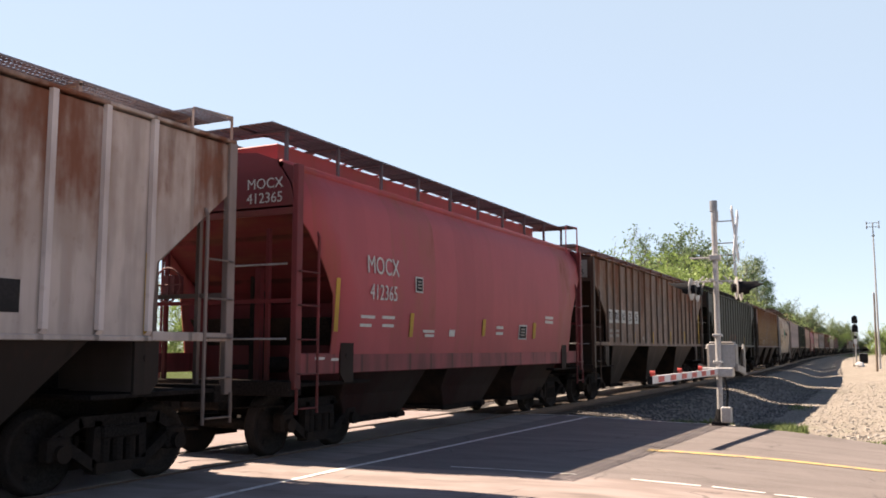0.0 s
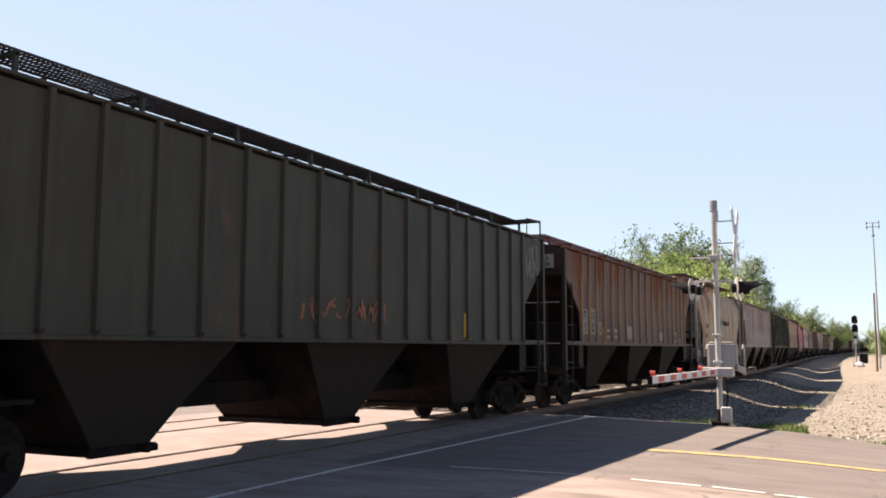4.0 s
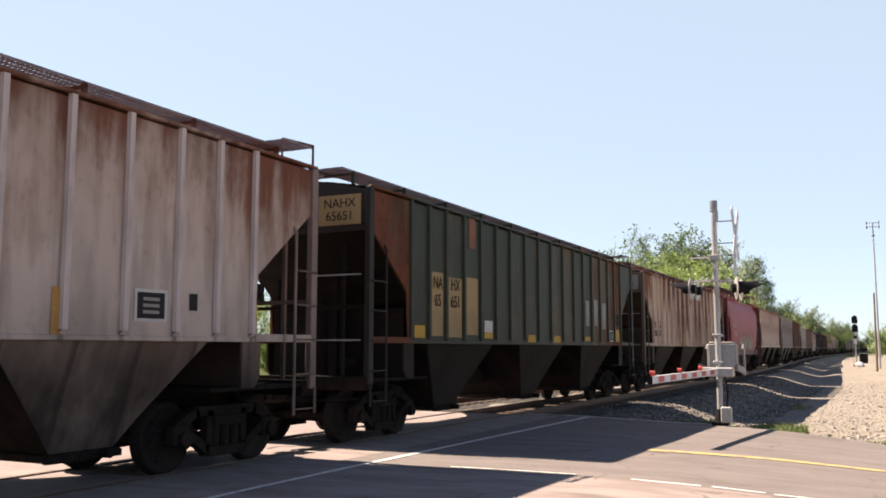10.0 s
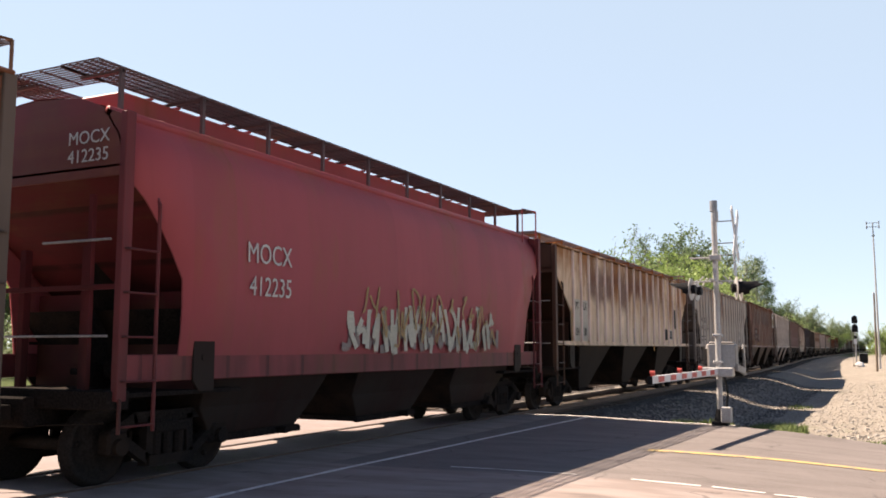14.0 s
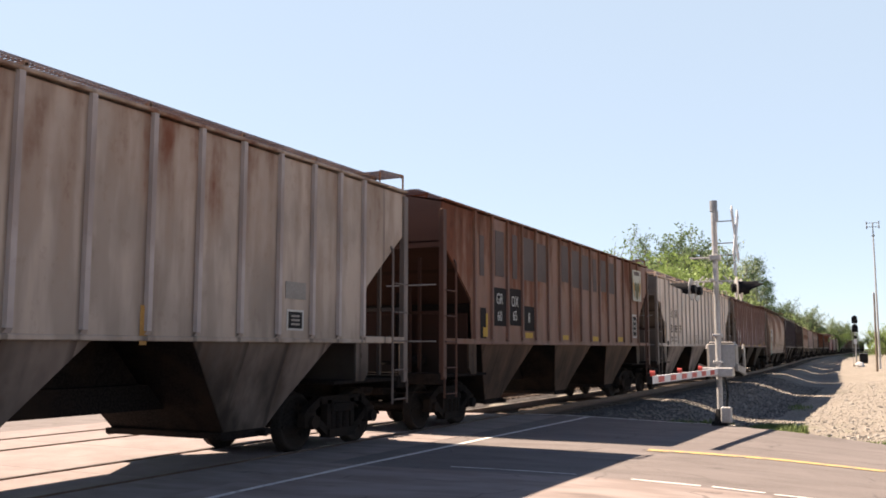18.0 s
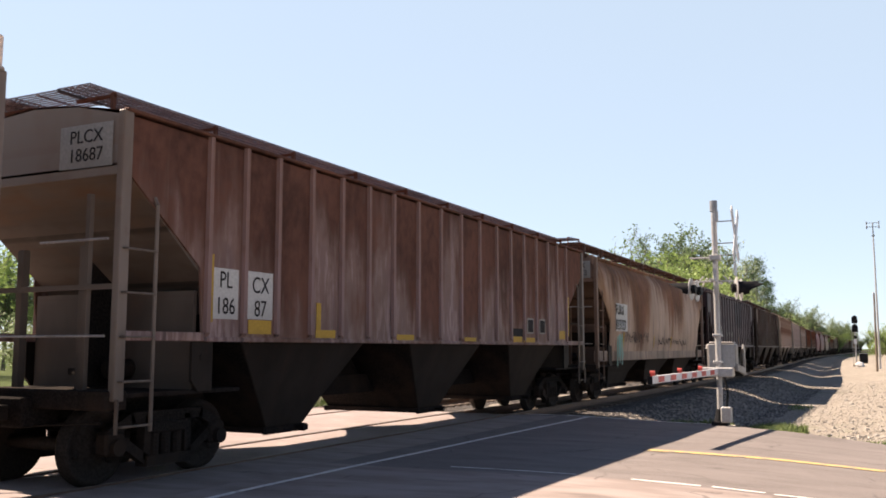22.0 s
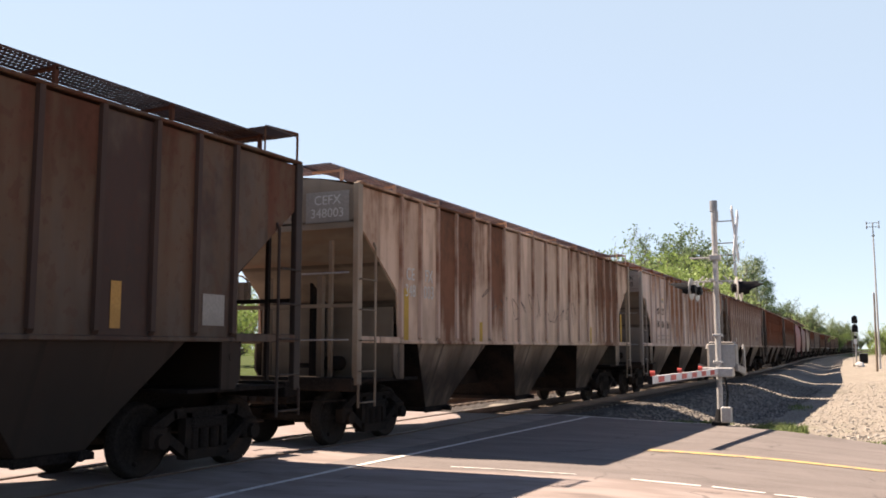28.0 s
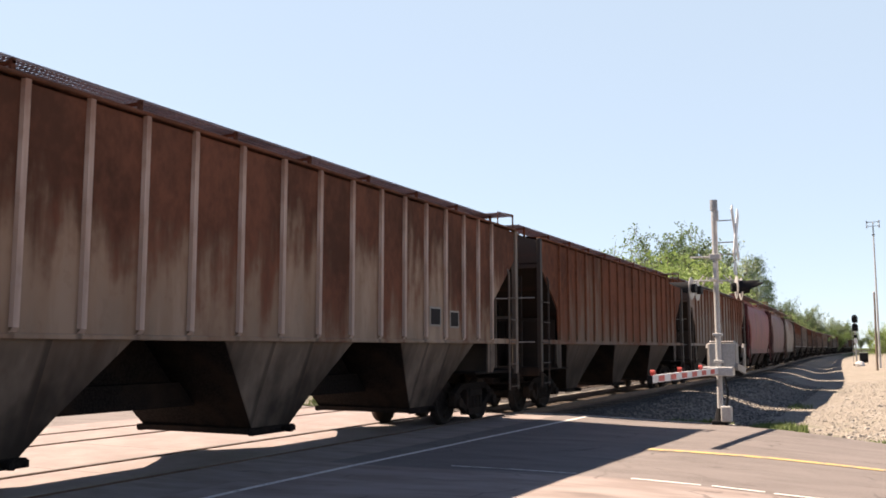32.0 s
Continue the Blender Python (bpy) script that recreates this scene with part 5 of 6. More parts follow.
WOODS = [
    (-40.2, 136.4, 18.6, "bare"),
    (-38.9, 142.6, 21.4, "bare"),
    (-37.9, 148.6, 20.5, "bare"),
    (-28.3, 119.9, 16.8, "bush"),
    (-33.7, 156.3, 23.0, "leafy"),
    (-32.0, 162.7, 23.0, "leafy"),
    (-28.6, 158.9, 22.2, "leafy"),
    (-26.0, 154.5, 19.8, "leafy"),
    (-26.0, 171.3, 19.4, "leafy"),
    (-24.7, 177.5, 17.1, "leafy"),
    (-22.6, 184.1, 19.7, "pine"),
    (-21.4, 190.3, 15.5, "pine"),
    (-20.5, 202.0, 13.1, "leafy"),
    (-19.5, 219.2, 12.7, "leafy"),
    (-18.5, 236.4, 12.0, "leafy"),
    (-17.4, 259.3, 11.6, "leafy"),
    (-15.9, 282.4, 11.0, "leafy"),
    (-15.0, 327.5, 11.6, "leafy"),
    (-13.3, 361.8, 11.9, "leafy"),
    (-12.7, 395.6, 10.1, "leafy"),
    (-22.6, 100.4, 13.4, "bush"),
    (-26.1, 104.3, 9.0, "bush"),
    (-26.4, 132.0, 15.5, "bush"),
    (-25.2, 143.8, 15.2, "bush"),
    (-17.2, 181.3, 8.3, "bush"),
    (-15.7, 215.5, 7.9, "bush"),
    (-13.3, 261.3, 7.5, "bush"),
    (-10.3, 419.1, 7.2, "leafy"),
    (-7.7, 442.7, 8.5, "leafy"),
    (-1.5, 189.0, 4.4, "bush"),
    (0.2, 167.5, 5.9, "bush"),
    (1.9, 168.4, 6.6, "leafy"),
    (-0.3, 200.8, 5.9, "leafy"),
]
for i, (x, y, h, kind) in enumerate(WOODS):
    tree(kind, x, y, h, i)
for i in range(14):
    tree("bush", -34 - 6 * random.Random(i).random(), -24 + 5.5 * i, 3.5 + 2.5 * random.Random(i + 50).random(), i)
# the far side of the line goes on as woods
rnd = random.Random(21)
for i in range(46):
    y = -30 + i * 6.0 + rnd.uniform(-2, 2)
    tree("leafy" if i % 3 else "bush", -62 - rnd.uniform(0, 12) + 0.1 * max(0, y - 60), y, rnd.uniform(8, 12), i)

# kind, pitch of the car in the train, then looks
ORDER = []


def row(kind, label, colour, rust=0.3, **kw):
    ORDER.append((kind, label, colour, rust, kw))



for key, c in (("W", (0.52, 0.50, 0.47)), ("K", (0.03, 0.026, 0.026)), ("K2", (0.055, 0.048, 0.05)), ("Y", (0.46, 0.27, 0.04)), ("Q", (0.42, 0.22, 0.06)), ("D", (0.035, 0.032, 0.032)), ("F", (0.27, 0.245, 0.22)),
               ("F2", (0.26, 0.21, 0.19)), ("S", (0.105, 0.068, 0.058)), ("U", (0.36, 0.235, 0.105)), ("S2", (0.09, 0.088, 0.095)), ("G", (0.03, 0.16, 0.09)), ("B", (0.06, 0.07, 0.13)), ("R", (0.24, 0.09, 0.05)), ("T", (0.20, 0.36, 0.30)), ("A", (0.50, 0.47, 0.38)), ("L", (0.13, 0.12, 0.05)), ("P", (0.28, 0.25, 0.225)), ("P2", (0.46, 0.41, 0.34))):
    INK[key] = plain("stencil_paint", c, 0.7, 0, 0.12, 3, tuple(v * 0.75 for v in c))

# writing and panels on the sides: text or # for a plain panel, place along the car, height, size, colour
MARKS = {}
MARKS[0] = [
    ('#', 7.1, 2.25, (0.13, 0.96), 'Y'),
    ('#', 5.24, 2.13, (0.24, 0.33), 'D'),
]
MARKS[1] = [
    ('MOCX', -4.33, 2.99, 0.43, 'W'),
    ('412365', -4.31, 2.54, 0.37, 'W'),
    ('#', -4.79, 2.13, (0.44, 0.05), 'W'),
    ('#', -4.11, 2.14, (0.43, 0.05), 'W'),
    ('#', -4.84, 1.99, (0.36, 0.05), 'W'),
    ('#', -4.11, 2.0, (0.39, 0.05), 'W'),
    ('#', -2.57, 1.93, (0.46, 0.05), 'W'),
    ('#', -2.53, 1.85, (0.37, 0.05), 'W'),
    ('#', 0.84, 2.07, (0.38, 0.06), 'W'),
    ('#', 0.84, 1.94, (0.38, 0.06), 'W'),
    ('#', 4.01, 2.38, (0.58, 0.07), 'W'),
    ('#', 4.01, 2.27, (0.58, 0.07), 'W'),
    ('#', -6.08, 1.46, (0.25, 0.04), 'W'),
    ('#', -5.66, 1.44, (0.2, 0.04), 'W'),
    ('#', -3.03, 2.77, (0.29, 0.29), 'O'),
    ('#', -1.58, 1.91, (0.25, 0.13), 'W'),
    ('#', 2.23, 1.99, (0.5, 0.34), 'O'),
    ('#', -5.75, 2.29, (0.11, 0.84), 'Y'),
    ('#', -3.27, 2.03, (0.13, 0.43), 'Y'),
    ('#', -0.04, 2.05, (0.15, 0.36), 'Y'),
    ('#', 2.99, 2.04, (0.19, 0.38), 'Y'),
]
MARKS[2] = [
    ('#', -6.73, 2.61, (0.43, 0.42), 'W'),
    ('FU', -6.74, 2.61, 0.37, 'K'),
    ('#', -6.0, 2.63, (0.45, 0.41), 'W'),
    ('RX', -6.0, 2.63, 0.36, 'K'),
    ('#', -5.18, 2.64, (0.49, 0.41), 'W'),
    ('83', -5.19, 2.64, 0.36, 'K'),
    ('#', -4.33, 2.64, (0.53, 0.43), 'W'),
    ('35', -4.33, 2.64, 0.38, 'K'),
    ('#', -3.45, 2.66, (0.55, 0.41), 'W'),
    ('55', -3.45, 2.66, 0.36, 'K'),
    ('#', -7.06, 2.21, (0.1, 0.96), 'Y'),
    ('#', -3.81, 1.97, (0.1, 0.5), 'Y'),
    ('#', -1.12, 1.98, (0.11, 0.47), 'Y'),
    ('#', 1.82, 2.02, (0.13, 0.5), 'Y'),
    ('#', 4.5, 2.07, (0.13, 0.5), 'Y'),
    ('#', 7.69, 2.42, (0.17, 1.43), 'Y'),
    ('#', -6.75, 2.16, (0.33, 0.08), 'F'),
    ('#', -6.75, 2.0, (0.35, 0.08), 'F'),
    ('#', -6.03, 2.17, (0.38, 0.08), 'F'),
    ('#', -6.03, 2.02, (0.34, 0.08), 'F'),
    ('#', -7.44, 1.77, (0.15, 0.07), 'F'),
    ('#', -2.66, 1.96, (0.21, 0.12), 'F'),
]
MARKS[3] = [
    ('#', 3.88, 2.08, (0.12, 0.5), 'Y'),
    ('#', 7.12, 2.32, (0.12, 0.98), 'Y'),
]
MARKS[4] = [
    ('#', -6.59, 2.54, (0.5, 0.36), 'F'),
    ('PT', -6.59, 2.54, 0.36, 'K'),
    ('#', -5.8, 2.58, (0.5, 0.36), 'F'),
    ('LX', -5.8, 2.58, 0.36, 'K'),
    ('#', -6.59, 2.2, (0.5, 0.36), 'F'),
    ('15', -6.59, 2.2, 0.36, 'K'),
    ('#', -5.85, 2.2, (0.5, 0.36), 'F'),
    ('02', -5.85, 2.2, 0.36, 'K'),
    ('#', -5.29, 2.2, (0.28, 0.36), 'F'),
    ('8', -5.29, 2.2, 0.36, 'K'),
    ('LD LMT', -4.52, 2.15, 0.12, 'W'),
    ('LT WT', -4.56, 1.96, 0.12, 'W'),
    ('202500', -3.72, 2.16, 0.14, 'W'),
    ('60500', -3.68, 1.97, 0.14, 'W'),
    ('#', -1.91, 2.13, (0.59, 0.42), 'F'),
    ('#', 2.91, 2.05, (0.55, 0.3), 'F'),
    ('#', 5.5, 2.06, (0.58, 0.34), 'O'),
    ('#', 6.26, 1.9, (0.17, 0.17), 'F'),
    ('#', -4.88, 2.02, (0.15, 0.51), 'Q'),
    ('#', 5.83, 1.91, (0.2, 0.17), 'F'),
]
MARKS[5] = [
    ('CNPX', -4.37, 2.67, 0.34, 'K'),
    ('3645', -4.51, 2.22, 0.34, 'K'),
    ('#', 0.45, 2.97, (0.17, 0.30), 'K'),
    ('#', 0.69, 2.92, (0.17, 0.21), 'K'),
    ('#', 0.94, 2.92, (0.17, 0.21), 'K'),
    ('#', 1.18, 2.87, (0.17, 0.30), 'K'),
    ('#', 1.43, 2.92, (0.17, 0.21), 'K'),
    ('#', 1.66, 2.97, (0.10, 0.30), 'K'),
    ('#', 1.91, 2.92, (0.17, 0.21), 'K'),
    ('#', 2.15, 2.92, (0.17, 0.21), 'K'),
    ('#', -4.58, 1.88, (0.73, 0.05), 'F'),
    ('#', -4.58, 1.77, (0.62, 0.05), 'F'),
    ('#', -0.11, 1.86, (0.12, 0.46), 'Q'),
    ('#', 2.82, 1.93, (0.11, 0.42), 'Q'),
    ('#', 4.62, 1.82, (0.34, 0.31), 'O'),
    ('#', 3.69, 2.17, (0.55, 0.04), 'F'),
]
MARKS[6] = [
    ('#', -6.84, 2.35, (0.60, 0.78), 'P'),
    ('#', -6.1, 2.34, (0.60, 0.78), 'P'),
    ('#', -5.34, 2.18, (0.60, 0.42), 'P'),
    ('MO', -6.84, 2.51, 0.32, 'K'),
    ('CX', -6.1, 2.49, 0.34, 'K'),
    ('47', -6.86, 2.19, 0.32, 'K'),
    ('90', -6.13, 2.18, 0.34, 'K'),
    ('42', -5.34, 2.18, 0.36, 'K'),
    ('#', -4.45, 2.46, (0.46, 0.23), 'F'),
    ('#', 5.44, 2.11, (0.52, 0.38), 'O'),
    ('#', -7.19, 2.28, (0.13, 0.93), 'Q'),
    ('#', 3.9, 2.0, (0.14, 0.5), 'Q'),
    ('#', 7.15, 1.99, (0.09, 0.46), 'Q'),
    ('#', 5.94, 2.18, (0.14, 0.21), 'D'),
]
MARKS[7] = [
    ('#', -5.83, 2.46, (0.48, 1.22), 'U'),
    ('#', -5.08, 2.42, (0.62, 1.18), 'U'),
    ('#', -4.15, 2.48, (0.57, 1.18), 'U'),
    ('#', -6.58, 1.92, (0.42, 0.23), 'Y'),
    ('#', -3.37, 2.02, (0.4, 0.37), 'Y'),
    ('#', -0.61, 1.81, (0.5, 0.11), 'Y'),
    ('#', 1.32, 1.82, (0.54, 0.12), 'Y'),
    ('#', -3.67, 1.88, (0.44, 0.11), 'Y'),
    ('#', -0.97, 1.88, (0.46, 0.11), 'Y'),
    ('#', 0.98, 1.88, (0.47, 0.11), 'Y'),
    ('#', 3.74, 1.88, (0.48, 0.12), 'Y'),
    ('#', 6.93, 2.02, (0.36, 0.36), 'Y'),
    ('#', -3.7, 2.08, (0.44, 0.25), 'W'),
    ('#', 6.62, 1.93, (0.44, 0.22), 'Y'),
    ('#', 5.89, 1.99, (0.4, 0.33), 'O'),
    ('#', 6.66, 2.5, (0.45, 0.36), 'D'),
    ('#', -4.31, 4.01, (0.32, 0.65), 'R'),
    ('#', 3.89, 2.61, (0.35, 0.73), 'F'),
    ('#', 4.65, 2.65, (0.38, 0.76), 'F'),
    ('#', 5.42, 2.58, (0.41, 0.79), 'F'),
    ('NA', -5.83, 2.86, 0.34, 'K'),
    ('65', -5.83, 2.52, 0.34, 'K'),
    ('HX', -5.08, 2.86, 0.34, 'K'),
    ('651', -5.08, 2.52, 0.34, 'K'),
]
MARKS[8] = [
    ('PL', -6.69, 2.48, 0.34, 'K'),
    ('CX', -5.97, 2.5, 0.35, 'K'),
    ('186', -6.69, 2.17, 0.34, 'K'),
    ('67', -5.97, 2.16, 0.35, 'K'),
    ('#', 5.29, 2.16, (0.46, 0.33), 'O'),
    ('#', -1.51, 2.01, (0.12, 0.51), 'Y'),
    ('#', 1.42, 1.99, (0.13, 0.49), 'Y'),
    ('#', 7.35, 2.28, (0.14, 0.87), 'Y'),
    ('#', -0.08, 4.35, (0.41, 0.09), 'G'),
    ('#', 2.7, 4.33, (0.42, 0.1), 'G'),
    ('#', 7.47, 4.33, (0.37, 0.11), 'G'),
    ('#', -6.97, 2.29, (0.13, 0.98), 'Q'),
]
MARKS[9] = [
    ('MOCX', -4.14, 2.89, 0.4, 'W'),
    ('412235', -4.10, 2.44, 0.38, 'W'),
]
MARKS[10] = [
    ('#', -6.79, 2.4, (0.60, 1.15), 'P2'),
    ('#', -6.06, 2.4, (0.60, 1.15), 'P2'),
    ('#', 4.42, 2.14, (0.5, 0.41), 'D'),
    ('#', 5.26, 2.14, (0.54, 0.36), 'O'),
    ('#', 6.02, 2.78, (0.36, 0.76), 'D'),
    ('PT', -6.79, 2.79, 0.3, 'K'),
    ('LX', -6.06, 2.8, 0.32, 'K'),
    ('154', -6.84, 2.07, 0.3, 'K'),
    ('38', -6.09, 2.07, 0.31, 'K'),
    ('#', -7.14, 2.25, (0.12, 1.01), 'Q'),
    ('#', -5.62, 2.08, (0.14, 0.64), 'Q'),
    ('#', 2.34, 1.92, (0.12, 0.77), 'Q'),
    ('#', -0.52, 2.0, (0.14, 0.56), 'F'),
]
MARKS[11] = [
    ('NA', -6.69, 2.95, 0.33, 'K2'),
    ('HX', -5.99, 2.91, 0.35, 'K2'),
    ('48', -6.75, 2.57, 0.33, 'K2'),
    ('05', -6.01, 2.56, 0.35, 'K2'),
    ('13', -5.16, 2.59, 0.37, 'K2'),
    ('#', -7.06, 2.19, (0.11, 0.79), 'Q'),
    ('#', 5.19, 2.02, (0.41, 0.3), 'O'),
    ('#', 2.26, 1.88, (0.11, 0.46), 'Q'),
    ('#', -6.69, 2.17, (0.42, 0.05), 'K2'),
    ('#', -6.69, 2.01, (0.42, 0.05), 'K2'),
    ('#', -6.01, 2.19, (0.46, 0.05), 'K2'),
    ('#', -6.01, 2.03, (0.46, 0.05), 'K2'),
    ('#', 5.22, 2.45, (0.5, 0.25), 'F'),
]
MARKS[12] = [
    ('#', -5.51, 2.53, (0.79, 0.85), 'K'),
    ('#', -4.56, 2.56, (0.82, 0.85), 'K'),
    ('#', -3.61, 2.32, (0.73, 0.59), 'K'),
    ('#', -6.25, 2.15, (0.3, 0.65), 'K'),
    ('GR', -5.52, 2.7, 0.34, 'W'),
    ('OX', -4.58, 2.68, 0.35, 'W'),
    ('60', -5.57, 2.32, 0.32, 'W'),
    ('65', -4.6, 2.35, 0.33, 'W'),
    ('8', -3.79, 2.33, 0.33, 'W'),
    ('#', -3.56, 1.92, (0.49, 0.13), 'Y'),
    ('#', -0.77, 1.9, (0.45, 0.12), 'Y'),
    ('#', 1.97, 1.89, (0.53, 0.14), 'Y'),
    ('#', 4.87, 1.9, (0.59, 0.14), 'Y'),
    ('#', -6.17, 2.18, (0.09, 0.36), 'Y'),
    ('#', -6.25, 1.96, (0.23, 0.2), 'Y'),
    ('#', -6.43, 3.59, (0.23, 0.87), 'S'),
    ('#', -5.33, 3.72, (0.5, 1.02), 'S'),
    ('#', -4.51, 3.73, (0.29, 1.03), 'S'),
    ('#', -3.54, 3.75, (0.67, 1.03), 'S'),
    ('#', -2.55, 3.74, (0.64, 0.95), 'S'),
    ('#', -0.77, 3.87, (0.55, 0.98), 'S'),
    ('#', 0.11, 3.8, (0.61, 1.03), 'S'),
    ('#', 1.04, 3.77, (0.6, 0.99), 'S'),
    ('#', 1.85, 3.76, (0.35, 0.98), 'S'),
    ('#', 2.68, 3.8, (0.53, 0.97), 'S'),
    ('#', 3.67, 3.79, (0.53, 0.96), 'S'),
    ('#', 6.52, 2.36, (0.52, 0.79), 'O'),
]
MARKS[13] = [
    ('FU', -5.95, 2.98, 0.44, 'K'),
    ('RX', -5.15, 2.99, 0.44, 'K'),
    ('82', -6.0, 2.38, 0.43, 'K'),
    ('88', -5.18, 2.39, 0.44, 'K'),
    ('29', -4.33, 2.4, 0.44, 'K'),
    ('LD LMT', -6.01, 2.04, 0.13, 'K'),
    ('LT WT', -6.02, 1.91, 0.13, 'K'),
    ('#', -5.16, 2.05, (0.33, 0.07), 'F2'),
    ('#', -5.16, 1.91, (0.3, 0.07), 'F2'),
    ('#', -7.12, 2.15, (0.13, 0.84), 'Q'),
    ('#', -3.84, 2.01, (0.09, 0.5), 'Q'),
    ('#', -6.77, 1.83, (0.29, 0.17), 'D'),
    ('#', -1.41, 1.99, (0.11, 0.5), 'Q'),
    ('#', 1.51, 2.0, (0.1, 0.51), 'Q'),
    ('#', 4.22, 2.05, (0.07, 0.37), 'Q'),
    ('#', 6.23, 2.04, (0.45, 0.31), 'O'),
    ('#', -0.99, 2.18, (0.52, 0.03), 'F2'),
    ('#', -0.99, 2.11, (0.48, 0.03), 'F2'),
    ('#', -0.97, 2.01, (0.57, 0.03), 'F2'),
    ('#', -0.98, 1.93, (0.53, 0.03), 'F2'),
    ('#', -0.97, 1.87, (0.43, 0.03), 'F2'),
    ('#', 0.0, 1.99, (0.57, 0.03), 'F2'),
    ('#', -0.01, 1.9, (0.52, 0.03), 'F2'),
    ('#', 1.0, 1.99, (0.52, 0.03), 'F2'),
    ('#', 1.0, 1.91, (0.59, 0.03), 'F2'),
]
MARKS[14] = [
    ('#', -6.73, 2.32, (0.51, 0.66), 'W'),
    ('#', -5.99, 2.33, (0.55, 0.65), 'W'),
    ('PL', -6.76, 2.49, 0.31, 'K'),
    ('CX', -6.0, 2.46, 0.32, 'K'),
    ('186', -6.73, 2.15, 0.31, 'K'),
    ('87', -6.0, 2.14, 0.32, 'K'),
    ('#', -7.03, 2.38, (0.12, 0.87), 'Y'),
    ('#', -5.99, 1.9, (0.5, 0.19), 'Y'),
    ('#', -4.59, 2.08, (0.12, 0.43), 'Y'),
    ('#', -4.31, 1.83, (0.54, 0.12), 'Y'),
    ('#', -1.74, 1.8, (0.63, 0.11), 'Y'),
    ('#', 1.28, 1.78, (0.57, 0.11), 'Y'),
    ('#', 4.03, 1.81, (0.58, 0.12), 'Y'),
    ('#', 4.33, 2.15, (0.42, 0.37), 'O2'),
    ('#', 5.19, 2.15, (0.41, 0.37), 'O2'),
    ('#', 3.47, 1.82, (0.54, 0.13), 'Y'),
    ('#', 6.74, 1.96, (0.47, 0.22), 'Y'),
    ('#', 7.25, 2.46, (0.11, 1.05), 'Y'),
    ('#', 3.99, 2.03, (0.11, 0.56), 'Y'),
    ('#', 3.51, 1.98, (0.61, 0.18), 'D'),
]
MARKS[15] = [
    ('#', -5.83, 2.6, (1.38, 0.88), 'W'),
    ('FURX', -6.07, 2.82, 0.47, 'K'),
    ('815133', -5.97, 2.35, 0.47, 'K'),
    ('#', -5.51, 1.9, (0.11, 0.46), 'Y'),
    ('#', -1.29, 1.86, (0.1, 0.43), 'Y'),
    ('#', 1.58, 1.86, (0.11, 0.43), 'Y'),
]
MARKS[16] = [
    ('#', -5.23, 3.06, (0.61, 0.33), 'W'),
    ('AEX', -5.24, 3.06, 0.34, 'K'),
    ('#', -5.27, 2.58, (0.56, 0.3), 'W'),
    ('220', -5.28, 2.58, 0.31, 'K'),
    ('#', -4.51, 2.58, (0.35, 0.31), 'W'),
    ('31', -4.51, 2.58, 0.32, 'K'),
    ('#', -3.54, 3.07, (0.59, 0.24), 'S2'),
    ('#', 1.18, 3.54, (0.7, 1.27), 'S2'),
    ('#', 2.04, 3.52, (0.73, 1.43), 'S2'),
    ('#', 2.96, 3.51, (0.61, 1.5), 'S2'),
    ('#', -3.96, 1.99, (0.1, 0.49), 'Q'),
    ('#', -1.22, 2.0, (0.13, 0.42), 'Q'),
    ('#', 1.73, 2.06, (0.12, 0.4), 'Q'),
    ('#', 4.82, 2.08, (0.42, 0.35), 'O2'),
    ('#', 5.67, 2.09, (0.46, 0.37), 'O2'),
]
MARKS[17] = [
    ('#', -1.45, 2.12, (0.1, 0.51), 'Q'),
    ('#', 1.49, 2.09, (0.12, 0.49), 'Q'),
    ('#', 5.1, 2.1, (0.15, 0.53), 'Q'),
    ('#', 7.0, 2.1, (0.41, 0.4), 'F'),
]
MARKS[18] = [
    ('CE', -6.51, 2.94, 0.32, 'W'),
    ('FX', -5.88, 2.95, 0.33, 'W'),
    ('348', -6.37, 2.64, 0.32, 'W'),
    ('003', -5.68, 2.64, 0.34, 'W'),
    ('#', -6.88, 2.21, (0.17, 0.95), 'Y'),
    ('#', -3.58, 1.93, (0.14, 0.47), 'Y'),
    ('#', 0.54, 1.98, (0.1, 0.48), 'Y'),
    ('#', 4.26, 1.98, (0.12, 0.48), 'Y'),
    ('#', 7.53, 2.22, (0.16, 0.97), 'Y'),
]
MARKS[19] = [
    ('MO', -6.02, 3.0, 0.36, 'K'),
    ('CX', -5.24, 3.0, 0.38, 'K'),
    ('48', -6.08, 2.51, 0.36, 'K'),
    ('01', -5.25, 2.51, 0.38, 'K'),
    ('30', -4.4, 2.5, 0.4, 'K'),
    ('#', -5.24, 3.48, (0.2, 0.08), 'Y'),
    ('#', -5.24, 3.4, (0.25, 0.1), 'F'),
    ('#', -6.1, 2.08, (0.38, 0.04), 'F2'),
    ('#', -6.1, 1.94, (0.38, 0.04), 'F2'),
    ('#', -5.28, 2.1, (0.42, 0.04), 'F2'),
    ('#', -5.28, 1.95, (0.42, 0.04), 'F2'),
    ('#', -4.51, 2.1, (0.46, 0.04), 'F2'),
    ('#', -4.51, 1.96, (0.46, 0.04), 'F2'),
    ('#', 6.87, 2.39, (0.1, 0.96), 'Q'),
]
